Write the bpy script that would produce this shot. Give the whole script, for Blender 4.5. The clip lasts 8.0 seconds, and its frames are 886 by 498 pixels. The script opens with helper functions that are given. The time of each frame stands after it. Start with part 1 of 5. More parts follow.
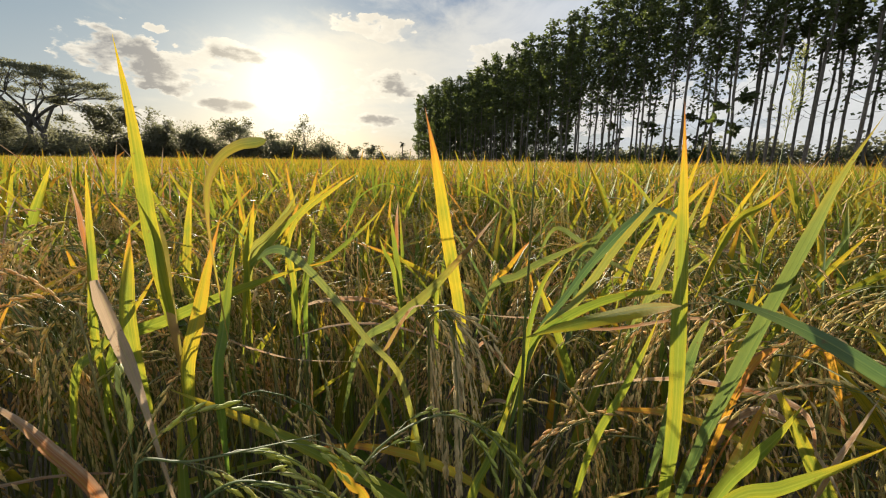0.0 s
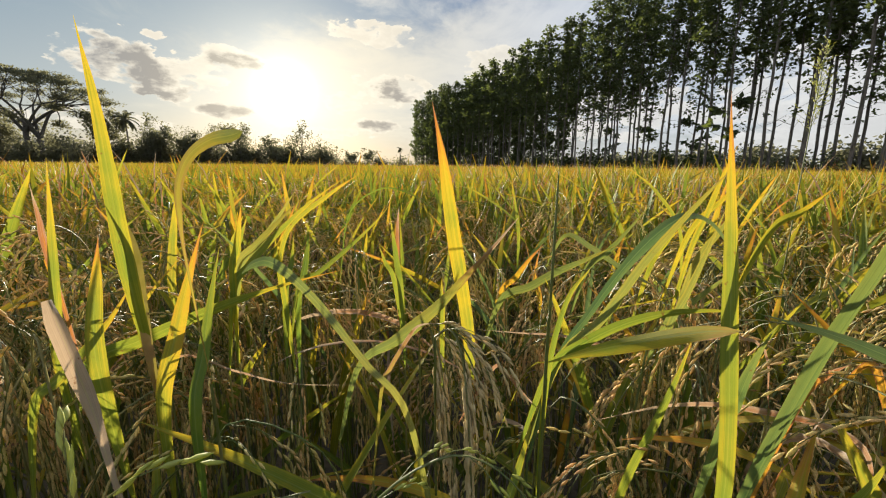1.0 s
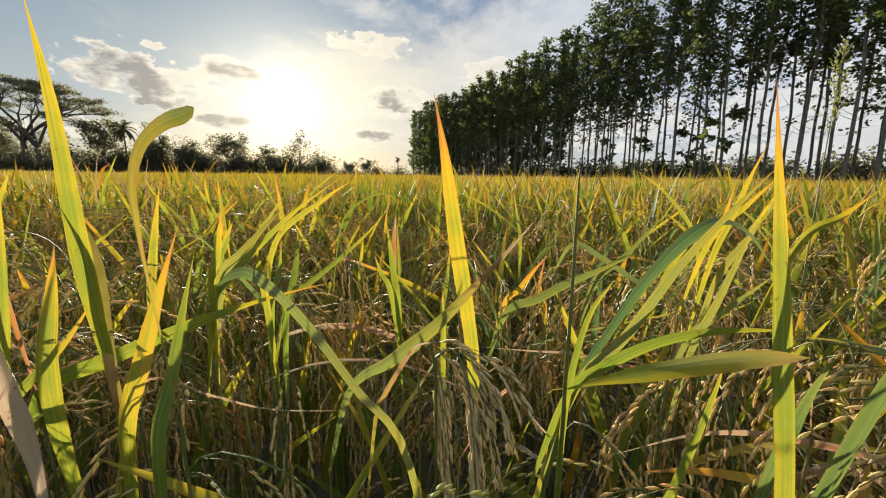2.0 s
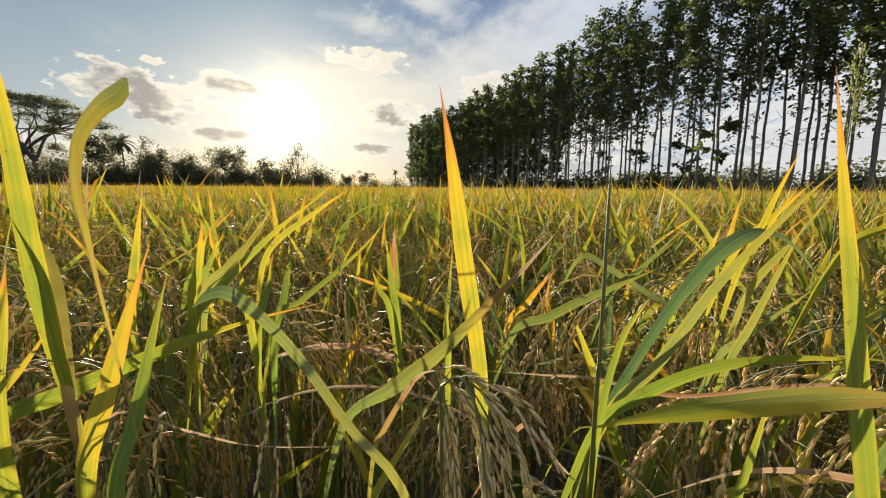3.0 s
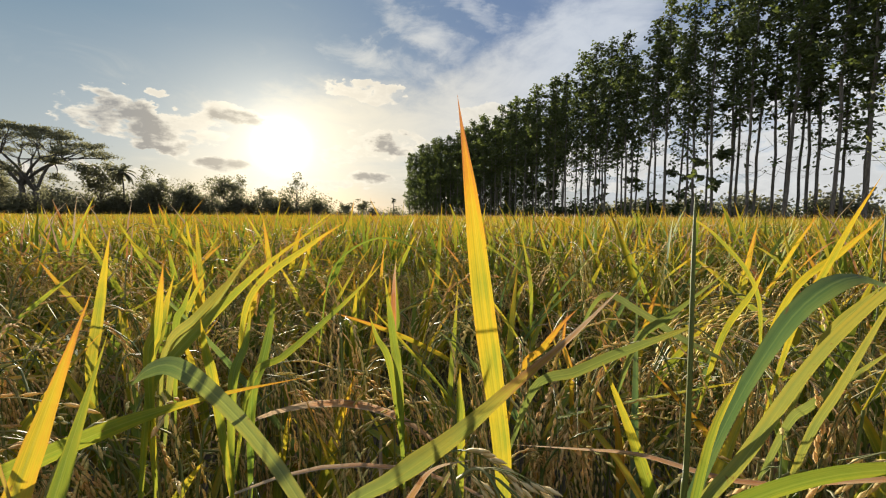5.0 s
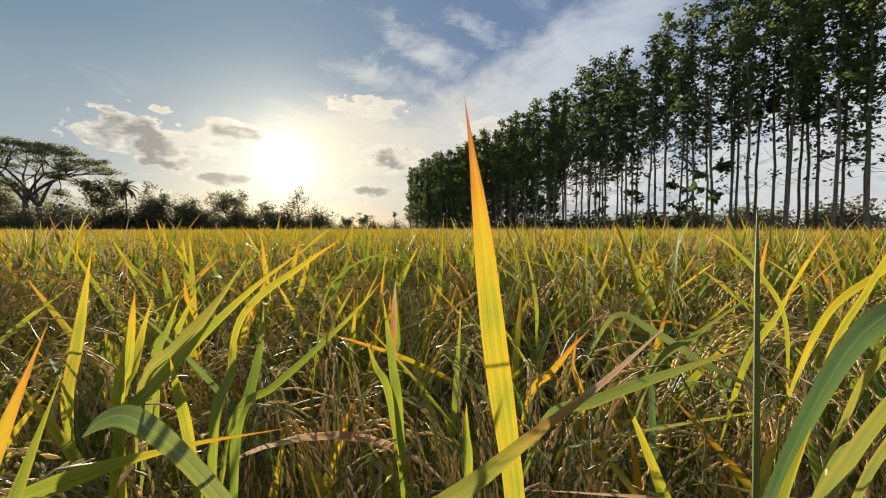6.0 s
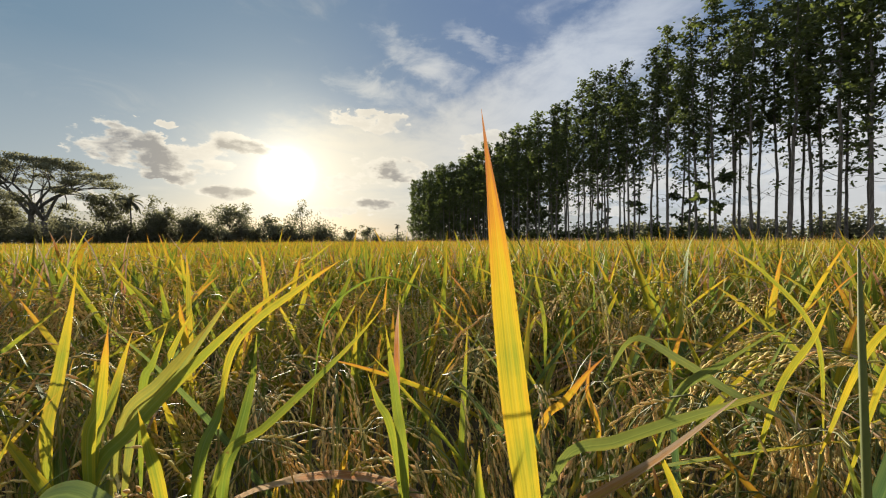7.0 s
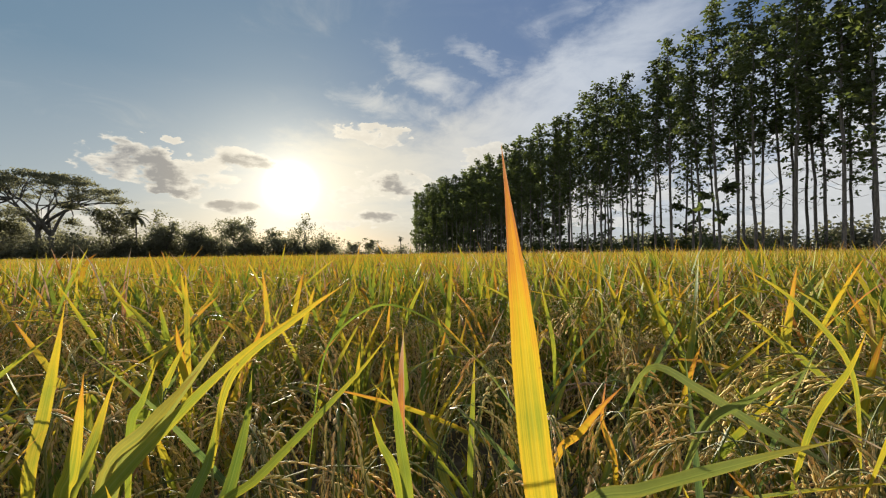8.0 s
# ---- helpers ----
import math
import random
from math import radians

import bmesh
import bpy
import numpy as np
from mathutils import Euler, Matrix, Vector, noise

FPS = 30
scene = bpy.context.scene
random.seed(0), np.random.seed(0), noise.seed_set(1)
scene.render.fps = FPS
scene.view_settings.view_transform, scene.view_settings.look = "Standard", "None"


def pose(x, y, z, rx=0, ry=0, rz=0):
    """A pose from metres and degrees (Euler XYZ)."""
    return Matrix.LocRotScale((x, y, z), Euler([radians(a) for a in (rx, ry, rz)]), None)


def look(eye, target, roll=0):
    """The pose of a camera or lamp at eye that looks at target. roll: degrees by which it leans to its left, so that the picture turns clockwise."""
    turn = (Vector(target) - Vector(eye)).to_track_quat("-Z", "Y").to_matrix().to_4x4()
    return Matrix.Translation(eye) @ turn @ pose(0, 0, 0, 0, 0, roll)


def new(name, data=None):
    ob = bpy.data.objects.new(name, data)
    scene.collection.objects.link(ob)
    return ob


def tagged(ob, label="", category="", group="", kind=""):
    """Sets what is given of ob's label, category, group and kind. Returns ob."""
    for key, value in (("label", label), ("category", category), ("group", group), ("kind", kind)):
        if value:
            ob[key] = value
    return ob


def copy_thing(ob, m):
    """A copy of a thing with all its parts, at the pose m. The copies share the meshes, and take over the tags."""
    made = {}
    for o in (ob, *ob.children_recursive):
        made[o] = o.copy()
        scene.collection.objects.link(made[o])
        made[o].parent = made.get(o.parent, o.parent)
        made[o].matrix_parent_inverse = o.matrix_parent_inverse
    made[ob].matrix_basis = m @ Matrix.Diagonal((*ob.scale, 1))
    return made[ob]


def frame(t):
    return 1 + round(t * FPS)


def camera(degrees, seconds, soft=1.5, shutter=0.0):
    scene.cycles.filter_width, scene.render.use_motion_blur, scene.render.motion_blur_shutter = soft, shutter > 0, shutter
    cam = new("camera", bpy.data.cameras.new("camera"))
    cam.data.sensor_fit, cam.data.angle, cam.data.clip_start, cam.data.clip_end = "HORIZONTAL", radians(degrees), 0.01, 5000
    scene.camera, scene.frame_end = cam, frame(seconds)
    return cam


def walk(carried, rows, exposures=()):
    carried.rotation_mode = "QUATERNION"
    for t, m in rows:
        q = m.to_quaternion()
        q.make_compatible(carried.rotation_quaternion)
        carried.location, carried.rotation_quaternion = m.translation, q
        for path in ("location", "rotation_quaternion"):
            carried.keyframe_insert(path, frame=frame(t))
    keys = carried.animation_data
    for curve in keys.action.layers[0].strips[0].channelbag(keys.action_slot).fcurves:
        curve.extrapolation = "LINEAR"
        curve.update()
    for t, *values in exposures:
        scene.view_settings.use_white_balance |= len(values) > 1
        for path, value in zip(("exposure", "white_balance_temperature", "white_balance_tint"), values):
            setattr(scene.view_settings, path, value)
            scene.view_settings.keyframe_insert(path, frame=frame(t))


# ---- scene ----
cam = camera(92.4, 8.0, soft=1.15)
PATH = [
    (0, (-0.008, 0.11, 1.084), (0.129, 2.064, 0.677), 0.7),
    (0.5, (-0.012, 0.128, 1.083), (0.131, 2.083, 0.685), 0.7),
    (1, (-0.013, 0.147, 1.081), (0.134, 2.104, 0.697), 0.6),
    (1.5, (-0.013, 0.163, 1.078), (0.14, 2.123, 0.714), 0.7),
    (3, (-0.016, 0.21, 1.071), (0.154, 2.182, 0.787), 0.5),
    (3.5, (-0.017, 0.221, 1.071), (0.159, 2.197, 0.818), 0.5),
    (4, (-0.019, 0.232, 1.071), (0.16, 2.211, 0.851), 0.4),
    (4.5, (-0.02, 0.247, 1.073), (0.16, 2.23, 0.885), 0.4),
    (6, (-0.019, 0.286, 1.078), (0.155, 2.276, 0.985), 0.0),
    (6.5, (-0.019, 0.297, 1.079), (0.15, 2.289, 1.014), -0.1),
    (7, (-0.02, 0.309, 1.085), (0.142, 2.302, 1.048), -0.3),
    (7.5, (-0.021, 0.318, 1.089), (0.134, 2.312, 1.081), -0.5),
    (8, (-0.021, 0.327, 1.096), (0.126, 2.321, 1.116), -0.7),
]
walk(cam, [(t, look(eye, target, roll)) for t, eye, target, roll in PATH], exposures=[(0, 1.21, 6250, 11), (3, 1.25, 6250, 11), (6, 1.08, 6200, 11), (8, 1.05, 6150, 11)])

# ---- sky and sun ----
SUN_AZ, SUN_EL = -15.4, 8.6
sun_way = Vector((math.sin(radians(SUN_AZ)) * math.cos(radians(SUN_EL)), math.cos(radians(SUN_AZ)) * math.cos(radians(SUN_EL)), math.sin(radians(SUN_EL))))
sun_data = bpy.data.lights.new("sun", "SUN")
sun_data.energy, sun_data.angle, sun_data.color = 5.0, radians(0.6), (1.0, 0.88, 0.68)
sun_ob = new("sun", sun_data)
sun_ob.matrix_world = look(sun_way * 400, (0, 0, 0))


class Nodes:
    """Shorthand for building node trees."""

    def __init__(self, tree):
        self.tree = tree

    def node(self, kind, **values):
        n = self.tree.nodes.new(kind)
        for key, value in values.items():
            n.inputs[key.replace("_", " ")].default_value = value
        return n

    def wire(self, a, b):
        self.tree.links.new(a, b)

    def put(self, value, socket):
        if isinstance(value, (int, float, tuple)):
            socket.default_value = (*value, 1.0) if isinstance(value, tuple) and len(value) == 3 and len(socket.default_value) == 4 else value
        else:
            self.tree.links.new(value, socket)

    def math(self, op, a, b=0.0, c=0.0, clamp=False):
        n = self.tree.nodes.new("ShaderNodeMath")
        n.operation, n.use_clamp = op, clamp
        for value, socket in zip((a, b, c), n.inputs):
            self.put(value, socket)
        return n.outputs[0]

    def span(self, value, lo, hi, out_lo=0.0, out_hi=1.0, smooth=True):
        n = self.tree.nodes.new("ShaderNodeMapRange")
        n.interpolation_type = "SMOOTHSTEP" if smooth else "LINEAR"
        for x, i in ((value, 0), (lo, 1), (hi, 2), (out_lo, 3), (out_hi, 4)):
            self.put(x, n.inputs[i])
        return n.outputs[0]

    def mix(self, factor, a, b, blend="MIX"):
        n = self.tree.nodes.new("ShaderNodeMix")
        n.data_type, n.blend_type = "RGBA", blend
        self.put(factor, n.inputs[0])
        self.put(a if not isinstance(a, tuple) else (*a, 1.0), n.inputs[6])
        self.put(b if not isinstance(b, tuple) else (*b, 1.0), n.inputs[7])
        return n.outputs[2]

    def noise(self, vector, scale, detail=4.0, rough=0.55, distort=0.0):
        n = self.tree.nodes.new("ShaderNodeTexNoise")
        if vector is not None:
            self.wire(vector, n.inputs["Vector"])
        n.inputs["Scale"].default_value, n.inputs["Detail"].default_value = scale, detail
        n.inputs["Roughness"].default_value, n.inputs["Distortion"].default_value = rough, distort
        return n.outputs[0]

    def ramp(self, value, *stops):
        n = self.tree.nodes.new("ShaderNodeValToRGB")
        while len(n.color_ramp.elements) < len(stops):
            n.color_ramp.elements.new(0.5)
        for e, (at, colour) in zip(n.color_ramp.elements, stops):
            e.position, e.color = at, (*colour, 1.0)
        self.put(value, n.inputs[0])
        return n.outputs[0]

    def xyz(self, x, y, z):
        n = self.tree.nodes.new("ShaderNodeCombineXYZ")
        for value, socket in zip((x, y, z), n.inputs):
            self.put(value, socket)
        return n.outputs[0]


world = bpy.data.worlds.new("evening_sky")
scene.world = world
world.use_nodes = True
world.node_tree.nodes.clear()
W = Nodes(world.node_tree)
way = W.tree.nodes.new("ShaderNodeTexCoord").outputs["Generated"]
split = W.tree.nodes.new("ShaderNodeSeparateXYZ")
W.wire(way, split.inputs[0])
dx, dy, dz = split.outputs
azimuth = W.math("MULTIPLY", W.math("ARCTAN2", dx, dy), 180 / math.pi)
height = W.math("MULTIPLY", W.math("ARCSINE", dz), 180 / math.pi)
dot = W.tree.nodes.new("ShaderNodeVectorMath")
dot.operation = "DOT_PRODUCT"
W.wire(way, dot.inputs[0])
dot.inputs[1].default_value = sun_way
off_sun = W.math("MULTIPLY", W.math("ARCCOSINE", W.math("MINIMUM", dot.outputs["Value"], 0.99999)), 180 / math.pi)

sky = W.tree.nodes.new("ShaderNodeTexSky")
sky.sky_type, sky.sun_disc = "NISHITA", False
sky.sun_elevation, sky.sun_rotation = radians(SUN_EL), radians(SUN_AZ)
sky.air_density, sky.dust_density, sky.ozone_density = 1.0, 1.2, 2.0
clear = W.mix(1.0, sky.outputs[0], (0.060, 0.060, 0.060), "MULTIPLY")
# humid evening air: pale blue above, cream towards the horizon
air = W.ramp(W.span(height, 0.0, 60.0, smooth=False), (0.0, (0.62, 0.60, 0.48)), (0.12, (0.47, 0.54, 0.55)), (0.35, (0.200, 0.325, 0.425)), (1.0, (0.13, 0.225, 0.385)))
air_far = W.ramp(W.span(height, 0.0, 60.0, smooth=False), (0.0, (0.60, 0.60, 0.52)), (0.12, (0.46, 0.53, 0.58)), (0.35, (0.195, 0.285, 0.455)), (1.0, (0.13, 0.21, 0.40)))
air = W.mix(W.span(azimuth, -22.0, 18.0), air, air_far)
base = W.mix(0.78, clear, air)

# flat sheet coordinates for the high cloud, and degrees for the low cumulus
lift = W.math("ADD", W.math("MAXIMUM", dz, 0.0), 0.12)
high = W.xyz(W.math("DIVIDE", dx, lift), W.math("DIVIDE", dy, lift), 0.0)
low = W.xyz(W.math("MULTIPLY", azimuth, 0.1), W.math("MULTIPLY", height, 0.19), 0.0)
low_sunward = W.xyz(W.math("MULTIPLY", W.math("ADD", azimuth, W.span(azimuth, -16.0, -14.0, 0.7, -0.7)), 0.1), W.math("MULTIPLY", W.math("ADD", height, 0.45), 0.19), 0.0)
puff = W.noise(low, 3.0, 9.0, 0.57, 0.1)
puff_sunward = W.noise(low_sunward, 3.0, 9.0, 0.57, 0.1)
wisp = W.noise(high, 2.2, 9.0, 0.62, 1.6)
veil = W.noise(high, 0.55, 4.0, 0.5, 0.5)


# uneven outlines: degrees pushed about by two noises
aside = W.xyz(W.math("MULTIPLY", azimuth, 0.1), W.math("MULTIPLY", height, 0.16), 7.3)
push_aside, push_up = W.math("SUBTRACT", W.noise(low, 3.6, 5.0, 0.6), 0.5), W.math("SUBTRACT", W.noise(aside, 4.2, 5.0, 0.6), 0.5)
azimuth_rough, height_rough = W.math("MULTIPLY_ADD", push_aside, 7.0, azimuth), W.math("MULTIPLY_ADD", push_up, 4.0, height)
azimuth_calm, height_calm = W.math("MULTIPLY_ADD", push_aside, 4.0, azimuth), W.math("MULTIPLY_ADD", push_up, 1.6, height)


def patch(az, el, wide, tall, lean=0.0, calm=False):
    """1 at the middle of a cloud, falling to 0 at its rim; degrees. calm: a small cloud with a smoother outline."""
    a = W.math("SUBTRACT", azimuth_calm if calm else azimuth_rough, az)
    e = W.math("SUBTRACT", W.math("SUBTRACT", height_calm if calm else height_rough, el), W.math("MULTIPLY", a, lean))
    a2 = W.math("POWER", W.math("ABSOLUTE", W.math("DIVIDE", a, wide)), 2.0)
    e2 = W.math("POWER", W.math("ABSOLUTE", W.math("DIVIDE", e, tall)), 2.0)
    return W.math("MAXIMUM", W.math("SUBTRACT", 1.0, W.math("ADD", a2, e2)), 0.0)


def most(*values):
    out = values[0]
    for v in values[1:]:
        out = W.math("MAXIMUM", out, v)
    return out


# thin bright sheets, wide and soft
sheet = most(patch(18.0, 18.5, 26.0, 7.0, 0.45), patch(12.0, 13.0, 20.0, 8.0, 0.25), patch(40.0, 12.0, 30.0, 13.0), patch(-4.0, 10.0, 20.0, 8.0), W.math("MULTIPLY", patch(-22.0, 9.0, 12.0, 6.0), 0.55))
sheet = W.span(W.math("ADD", sheet, W.math("ADD", W.math("MULTIPLY", W.math("SUBTRACT", veil, 0.5), 2.2), W.math("MULTIPLY", W.math("SUBTRACT", wisp, 0.5), 1.1))), -0.05, 1.15)
streak = most(patch(2.0, 22.6, 9.0, 3.2, -0.40), patch(-3.0, 19.0, 9.0, 2.4, -0.2), patch(9.0, 25.0, 6.0, 2.2, -0.45), W.math("MULTIPLY", patch(22.0, 29.5, 9.0, 2.4, 0.3), 0.5))
streak = W.span(W.math("ADD", W.math("MULTIPLY", streak, 0.8), W.math("MULTIPLY", W.math("MULTIPLY", W.math("SUBTRACT", wisp, 0.5), 2.2), W.span(streak, 0.0, 0.3))), 0.10, 1.35)
# unseen bright cloud overhead and behind, added as fill light for the rice
fill_veil = W.math("MULTIPLY", W.span(wisp, 0.30, 0.70), most(W.span(W.math("ABSOLUTE", azimuth), 65.0, 110.0), W.span(height, 29.0, 48.0)))
warm = W.span(off_sun, 4.0, 42.0, 1.0, 0.0)
thin_colour = W.mix(warm, (0.76, 0.785, 0.80), (0.98, 0.86, 0.62))
lit = W.mix(W.math("MULTIPLY", sheet, 0.80), base, thin_colour)
lit = W.mix(W.math("MULTIPLY", most(streak, W.math("MULTIPLY", fill_veil, 1.4)), 0.62), lit, W.mix(warm, (0.84, 0.85, 0.84), (1.0, 0.92, 0.74)))

# low cumulus: bright rims, grey bodies
bodies = most(
    patch(-31.4, 10.0, 5.6, 3.0, -0.16), patch(-28.0, 8.2, 4.8, 1.7, -0.1), patch(-25.4, 9.8, 5.4, 2.3, 0.05), patch(-2.4, 9.4, 5.4, 2.2), patch(-6.6, 15.6, 4.0, 1.7), patch(-2.4, 15.2, 3.0, 1.4), patch(-8.8, 7.8, 3.2, 1.3), patch(10.5, 12.4, 4.0, 2.2),
    patch(47.0, 6.0, 15.0, 8.0, 0.1), patch(24.0, 6.5, 12.0, 3.6), patch(-13.0, 4.0, 10.0, 1.0), patch(-34.0, 4.2, 8.0, 1.2))
small = most(
    patch(-20.4, 11.7, 4.6, 1.2, -0.12, True), patch(-22.0, 5.9, 4.4, 1.0, 0.0, True), patch(-4.6, 5.0, 3.6, 0.9, 0.0, True), patch(-28.4, 13.2, 1.4, 0.5, 0.0, True))
lumps = W.math("SUBTRACT", puff, 0.50)
body = W.math("MULTIPLY_ADD", W.math("POWER", bodies, 0.8), 0.85, W.math("MULTIPLY", W.math("MULTIPLY", lumps, 4.4), W.span(bodies, 0.0, 0.30)))
body = W.math("MAXIMUM", body, W.math("MULTIPLY_ADD", W.math("POWER", small, 0.8), 0.95, W.math("MULTIPLY", W.math("MULTIPLY", lumps, 1.6), W.span(small, 0.0, 0.30))))
cover = W.span(body, 0.10, 0.56)
facing = W.math("MULTIPLY", W.math("SUBTRACT", puff, puff_sunward), 4.0)
core = W.math("SUBTRACT", W.span(body, 0.18, 1.0), facing, clamp=True)
rim_colour = W.mix(W.span(off_sun, 4.0, 60.0, 1.0, 0.0), (0.82, 0.81, 0.76), (1.02, 0.91, 0.70))
core_colour = W.mix(W.span(off_sun, 6.0, 30.0, 1.0, 0.0), (0.30, 0.315, 0.33), (0.38, 0.335, 0.27))
thick = most(patch(-31.4, 9.8, 5.2, 2.8, -0.1), patch(-28.0, 7.8, 4.8, 1.4), patch(-19.8, 11.2, 4.4, 1.2, -0.10, True), patch(-22.0, 5.8, 4.4, 1.2, 0.0, True), patch(-4.6, 4.9, 3.4, 0.8, 0.0, True), patch(-2.0, 9.3, 2.6, 1.6))
core = W.math("MULTIPLY", core, W.span(thick, 0.0, 0.6, 0.22, 1.0))
lit = W.mix(W.math("MULTIPLY", cover, 0.92), lit, W.mix(core, rim_colour, core_colour))

# glare of the low sun in the humid air
near = W.math("EXPONENT", W.math("MULTIPLY", W.math("POWER", W.math("DIVIDE", off_sun, 1.75), 2.0), -1.0))
wide_glow = W.math("EXPONENT", W.math("MULTIPLY", off_sun, -0.24))
far_glow = W.math("EXPONENT", W.math("MULTIPLY", off_sun, -0.075))
glow = W.math("ADD", W.math("MULTIPLY", near, 6.0), W.math("ADD", W.math("MULTIPLY", wide_glow, 0.86), W.math("MULTIPLY", far_glow, 0.13)))
lit = W.mix(1.0, lit, W.mix(1.0, (1.0, 0.90, 0.66), W.xyz(glow, glow, glow), "MULTIPLY"), "ADD")
background = W.node("ShaderNodeBackground", Strength=0.43)
W.wire(lit, background.inputs[0])
W.wire(background.outputs[0], W.tree.nodes.new("ShaderNodeOutputWorld").inputs[0])


# ---- materials ----
def material(name, rough=0.6):
    m = bpy.data.materials.new(name)
    m.use_nodes = True
    n = Nodes(m.node_tree)
    b = m.node_tree.nodes["Principled BSDF"]
    b.inputs["Roughness"].default_value = rough
    return m, n, b


def leafy(n, b, colour, through_colour, share):
    """Adds light that shines through a thin leaf."""
    t = n.tree.nodes.new("ShaderNodeBsdfTranslucent")
    n.put(through_colour, t.inputs["Color"])
    m = n.tree.nodes.new("ShaderNodeMixShader")
    m.inputs[0].default_value = share
    n.put(colour, b.inputs["Base Color"])
    n.wire(b.outputs[0], m.inputs[1])
    n.wire(t.outputs[0], m.inputs[2])
    n.wire(m.outputs[0], n.tree.nodes["Material Output"].inputs[0])


def attribute(n, name):
    a = n.tree.nodes.new("ShaderNodeAttribute")
    a.attribute_name = name
    return a.outputs["Fac"]


def rice_leaf_material(name, single, shaded=False):
    """Grass blade: age 0 is green, 0.5 yellow, 0.75 orange, 1 dry; fine veins along the blade."""
    m, n, b = material(name, 0.58 if single else 0.66)
    uv = n.tree.nodes.new("ShaderNodeUVMap").outputs[0]
    s = n.tree.nodes.new("ShaderNodeSeparateXYZ")
    n.wire(uv, s.inputs[0])
    if single:
        luck = n.tree.nodes.new("ShaderNodeObjectInfo").outputs["Random"]
    else:
        luck = n.tree.nodes.new("ShaderNodeNewGeometry").outputs["Random Per Island"]
    place = n.tree.nodes.new("ShaderNodeTexCoord").outputs["Object"]
    blotch = n.noise(place, 38.0, 3.0, 0.6)
    fine = n.noise(place, 260.0, 2.0, 0.6)
    veins = n.tree.nodes.new("ShaderNodeTexNoise")
    n.wire(n.xyz(n.math("MULTIPLY", s.outputs[0], 30.0), n.math("MULTIPLY", s.outputs[1], 1.2), n.math("MULTIPLY", luck, 40.0)), veins.inputs["Vector"])
    veins.inputs["Scale"].default_value, veins.inputs["Detail"].default_value = 1.0, 2.0
    edge = n.math("ABSOLUTE", n.math("SUBTRACT", s.outputs[0], 0.5))
    streak = n.noise(n.xyz(n.math("MULTIPLY", s.outputs[0], 8.0), n.math("MULTIPLY", s.outputs[1], 1.6), n.math("MULTIPLY", luck, 90.0)), 1.0, 3.0, 0.6)
    age = n.math("ADD", attribute(n, "age"), n.math("MULTIPLY", n.math("SUBTRACT", luck, 0.5), 0.06 if single else 0.22))
    age = n.math("ADD", age, n.math("MULTIPLY", n.span(s.outputs[1], 0.55, 1.0), 0.22 if single else 0.20))
    age = n.math("ADD", age, n.math("MULTIPLY", n.math("MULTIPLY", edge, edge), 0.5))
    age = n.math("ADD", age, n.math("MULTIPLY", n.math("SUBTRACT", blotch, 0.5), 0.34))
    age = n.math("ADD", age, n.math("MULTIPLY", n.math("SUBTRACT", veins.outputs[0], 0.5), 0.14))
    age = n.math("ADD", age, n.math("MULTIPLY", n.math("SUBTRACT", streak, 0.5), 0.42 if single else 0.2), clamp=True)
    colour = n.ramp(age, (0.0, (0.070, 0.150, 0.022)), (0.28, (0.165, 0.222, 0.022)), (0.48, (0.36, 0.330, 0.028)), (0.64, (0.46, 0.270, 0.030)), (0.78, (0.33, 0.145, 0.050)), (1.0, (0.44, 0.350, 0.250)))
    shine = n.ramp(age, (0.0, (0.130, 0.215, 0.026)), (0.28, (0.275, 0.290, 0.026)), (0.48, (0.54, 0.385, 0.022)), (0.64, (0.58, 0.275, 0.026)), (0.78, (0.36, 0.130, 0.040)), (1.0, (0.42, 0.300, 0.185)))
    # shade and cool sky sheen put into the colour: a duller leaf
    if shaded:
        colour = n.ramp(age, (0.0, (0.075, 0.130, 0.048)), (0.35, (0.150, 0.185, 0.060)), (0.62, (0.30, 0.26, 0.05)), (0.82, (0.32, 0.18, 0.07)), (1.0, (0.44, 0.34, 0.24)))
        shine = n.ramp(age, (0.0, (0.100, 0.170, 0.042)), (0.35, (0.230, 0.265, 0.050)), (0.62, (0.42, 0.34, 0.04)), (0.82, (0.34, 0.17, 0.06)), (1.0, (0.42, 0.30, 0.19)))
    rib = n.span(edge, 0.015, 0.06, 1.0, 0.0)
    colour = n.mix(n.math("MULTIPLY", rib, 0.45), colour, (0.40, 0.42, 0.12))
    dark = n.span(n.math("ADD", veins.outputs[0], n.math("MULTIPLY", fine, 0.2)), 0.34, 0.68, 0.84, 1.05)
    dim = n.xyz(dark, dark, dark)
    speck = n.span(n.noise(place, 120.0, 3.0, 0.7), 0.66, 0.74, 0.0, 0.75)
    colour, shine = n.mix(speck, colour, (0.16, 0.075, 0.03)), n.mix(speck, shine, (0.18, 0.07, 0.02))
    leafy(n, b, n.mix(1.0, colour, dim, "MULTIPLY"), n.mix(1.0, shine, dim, "MULTIPLY"), 0.38 if shaded else 0.44 if single else 0.31)
    b.inputs["Specular IOR Level"].default_value = 0.5 if shaded else 0.28 if single else 0.2
    bump = n.node("ShaderNodeBump", Strength=0.35, Distance=0.0006)
    n.wire(veins.outputs[0], bump.inputs["Height"])
    n.wire(bump.outputs[0], b.inputs["Normal"])
    return m


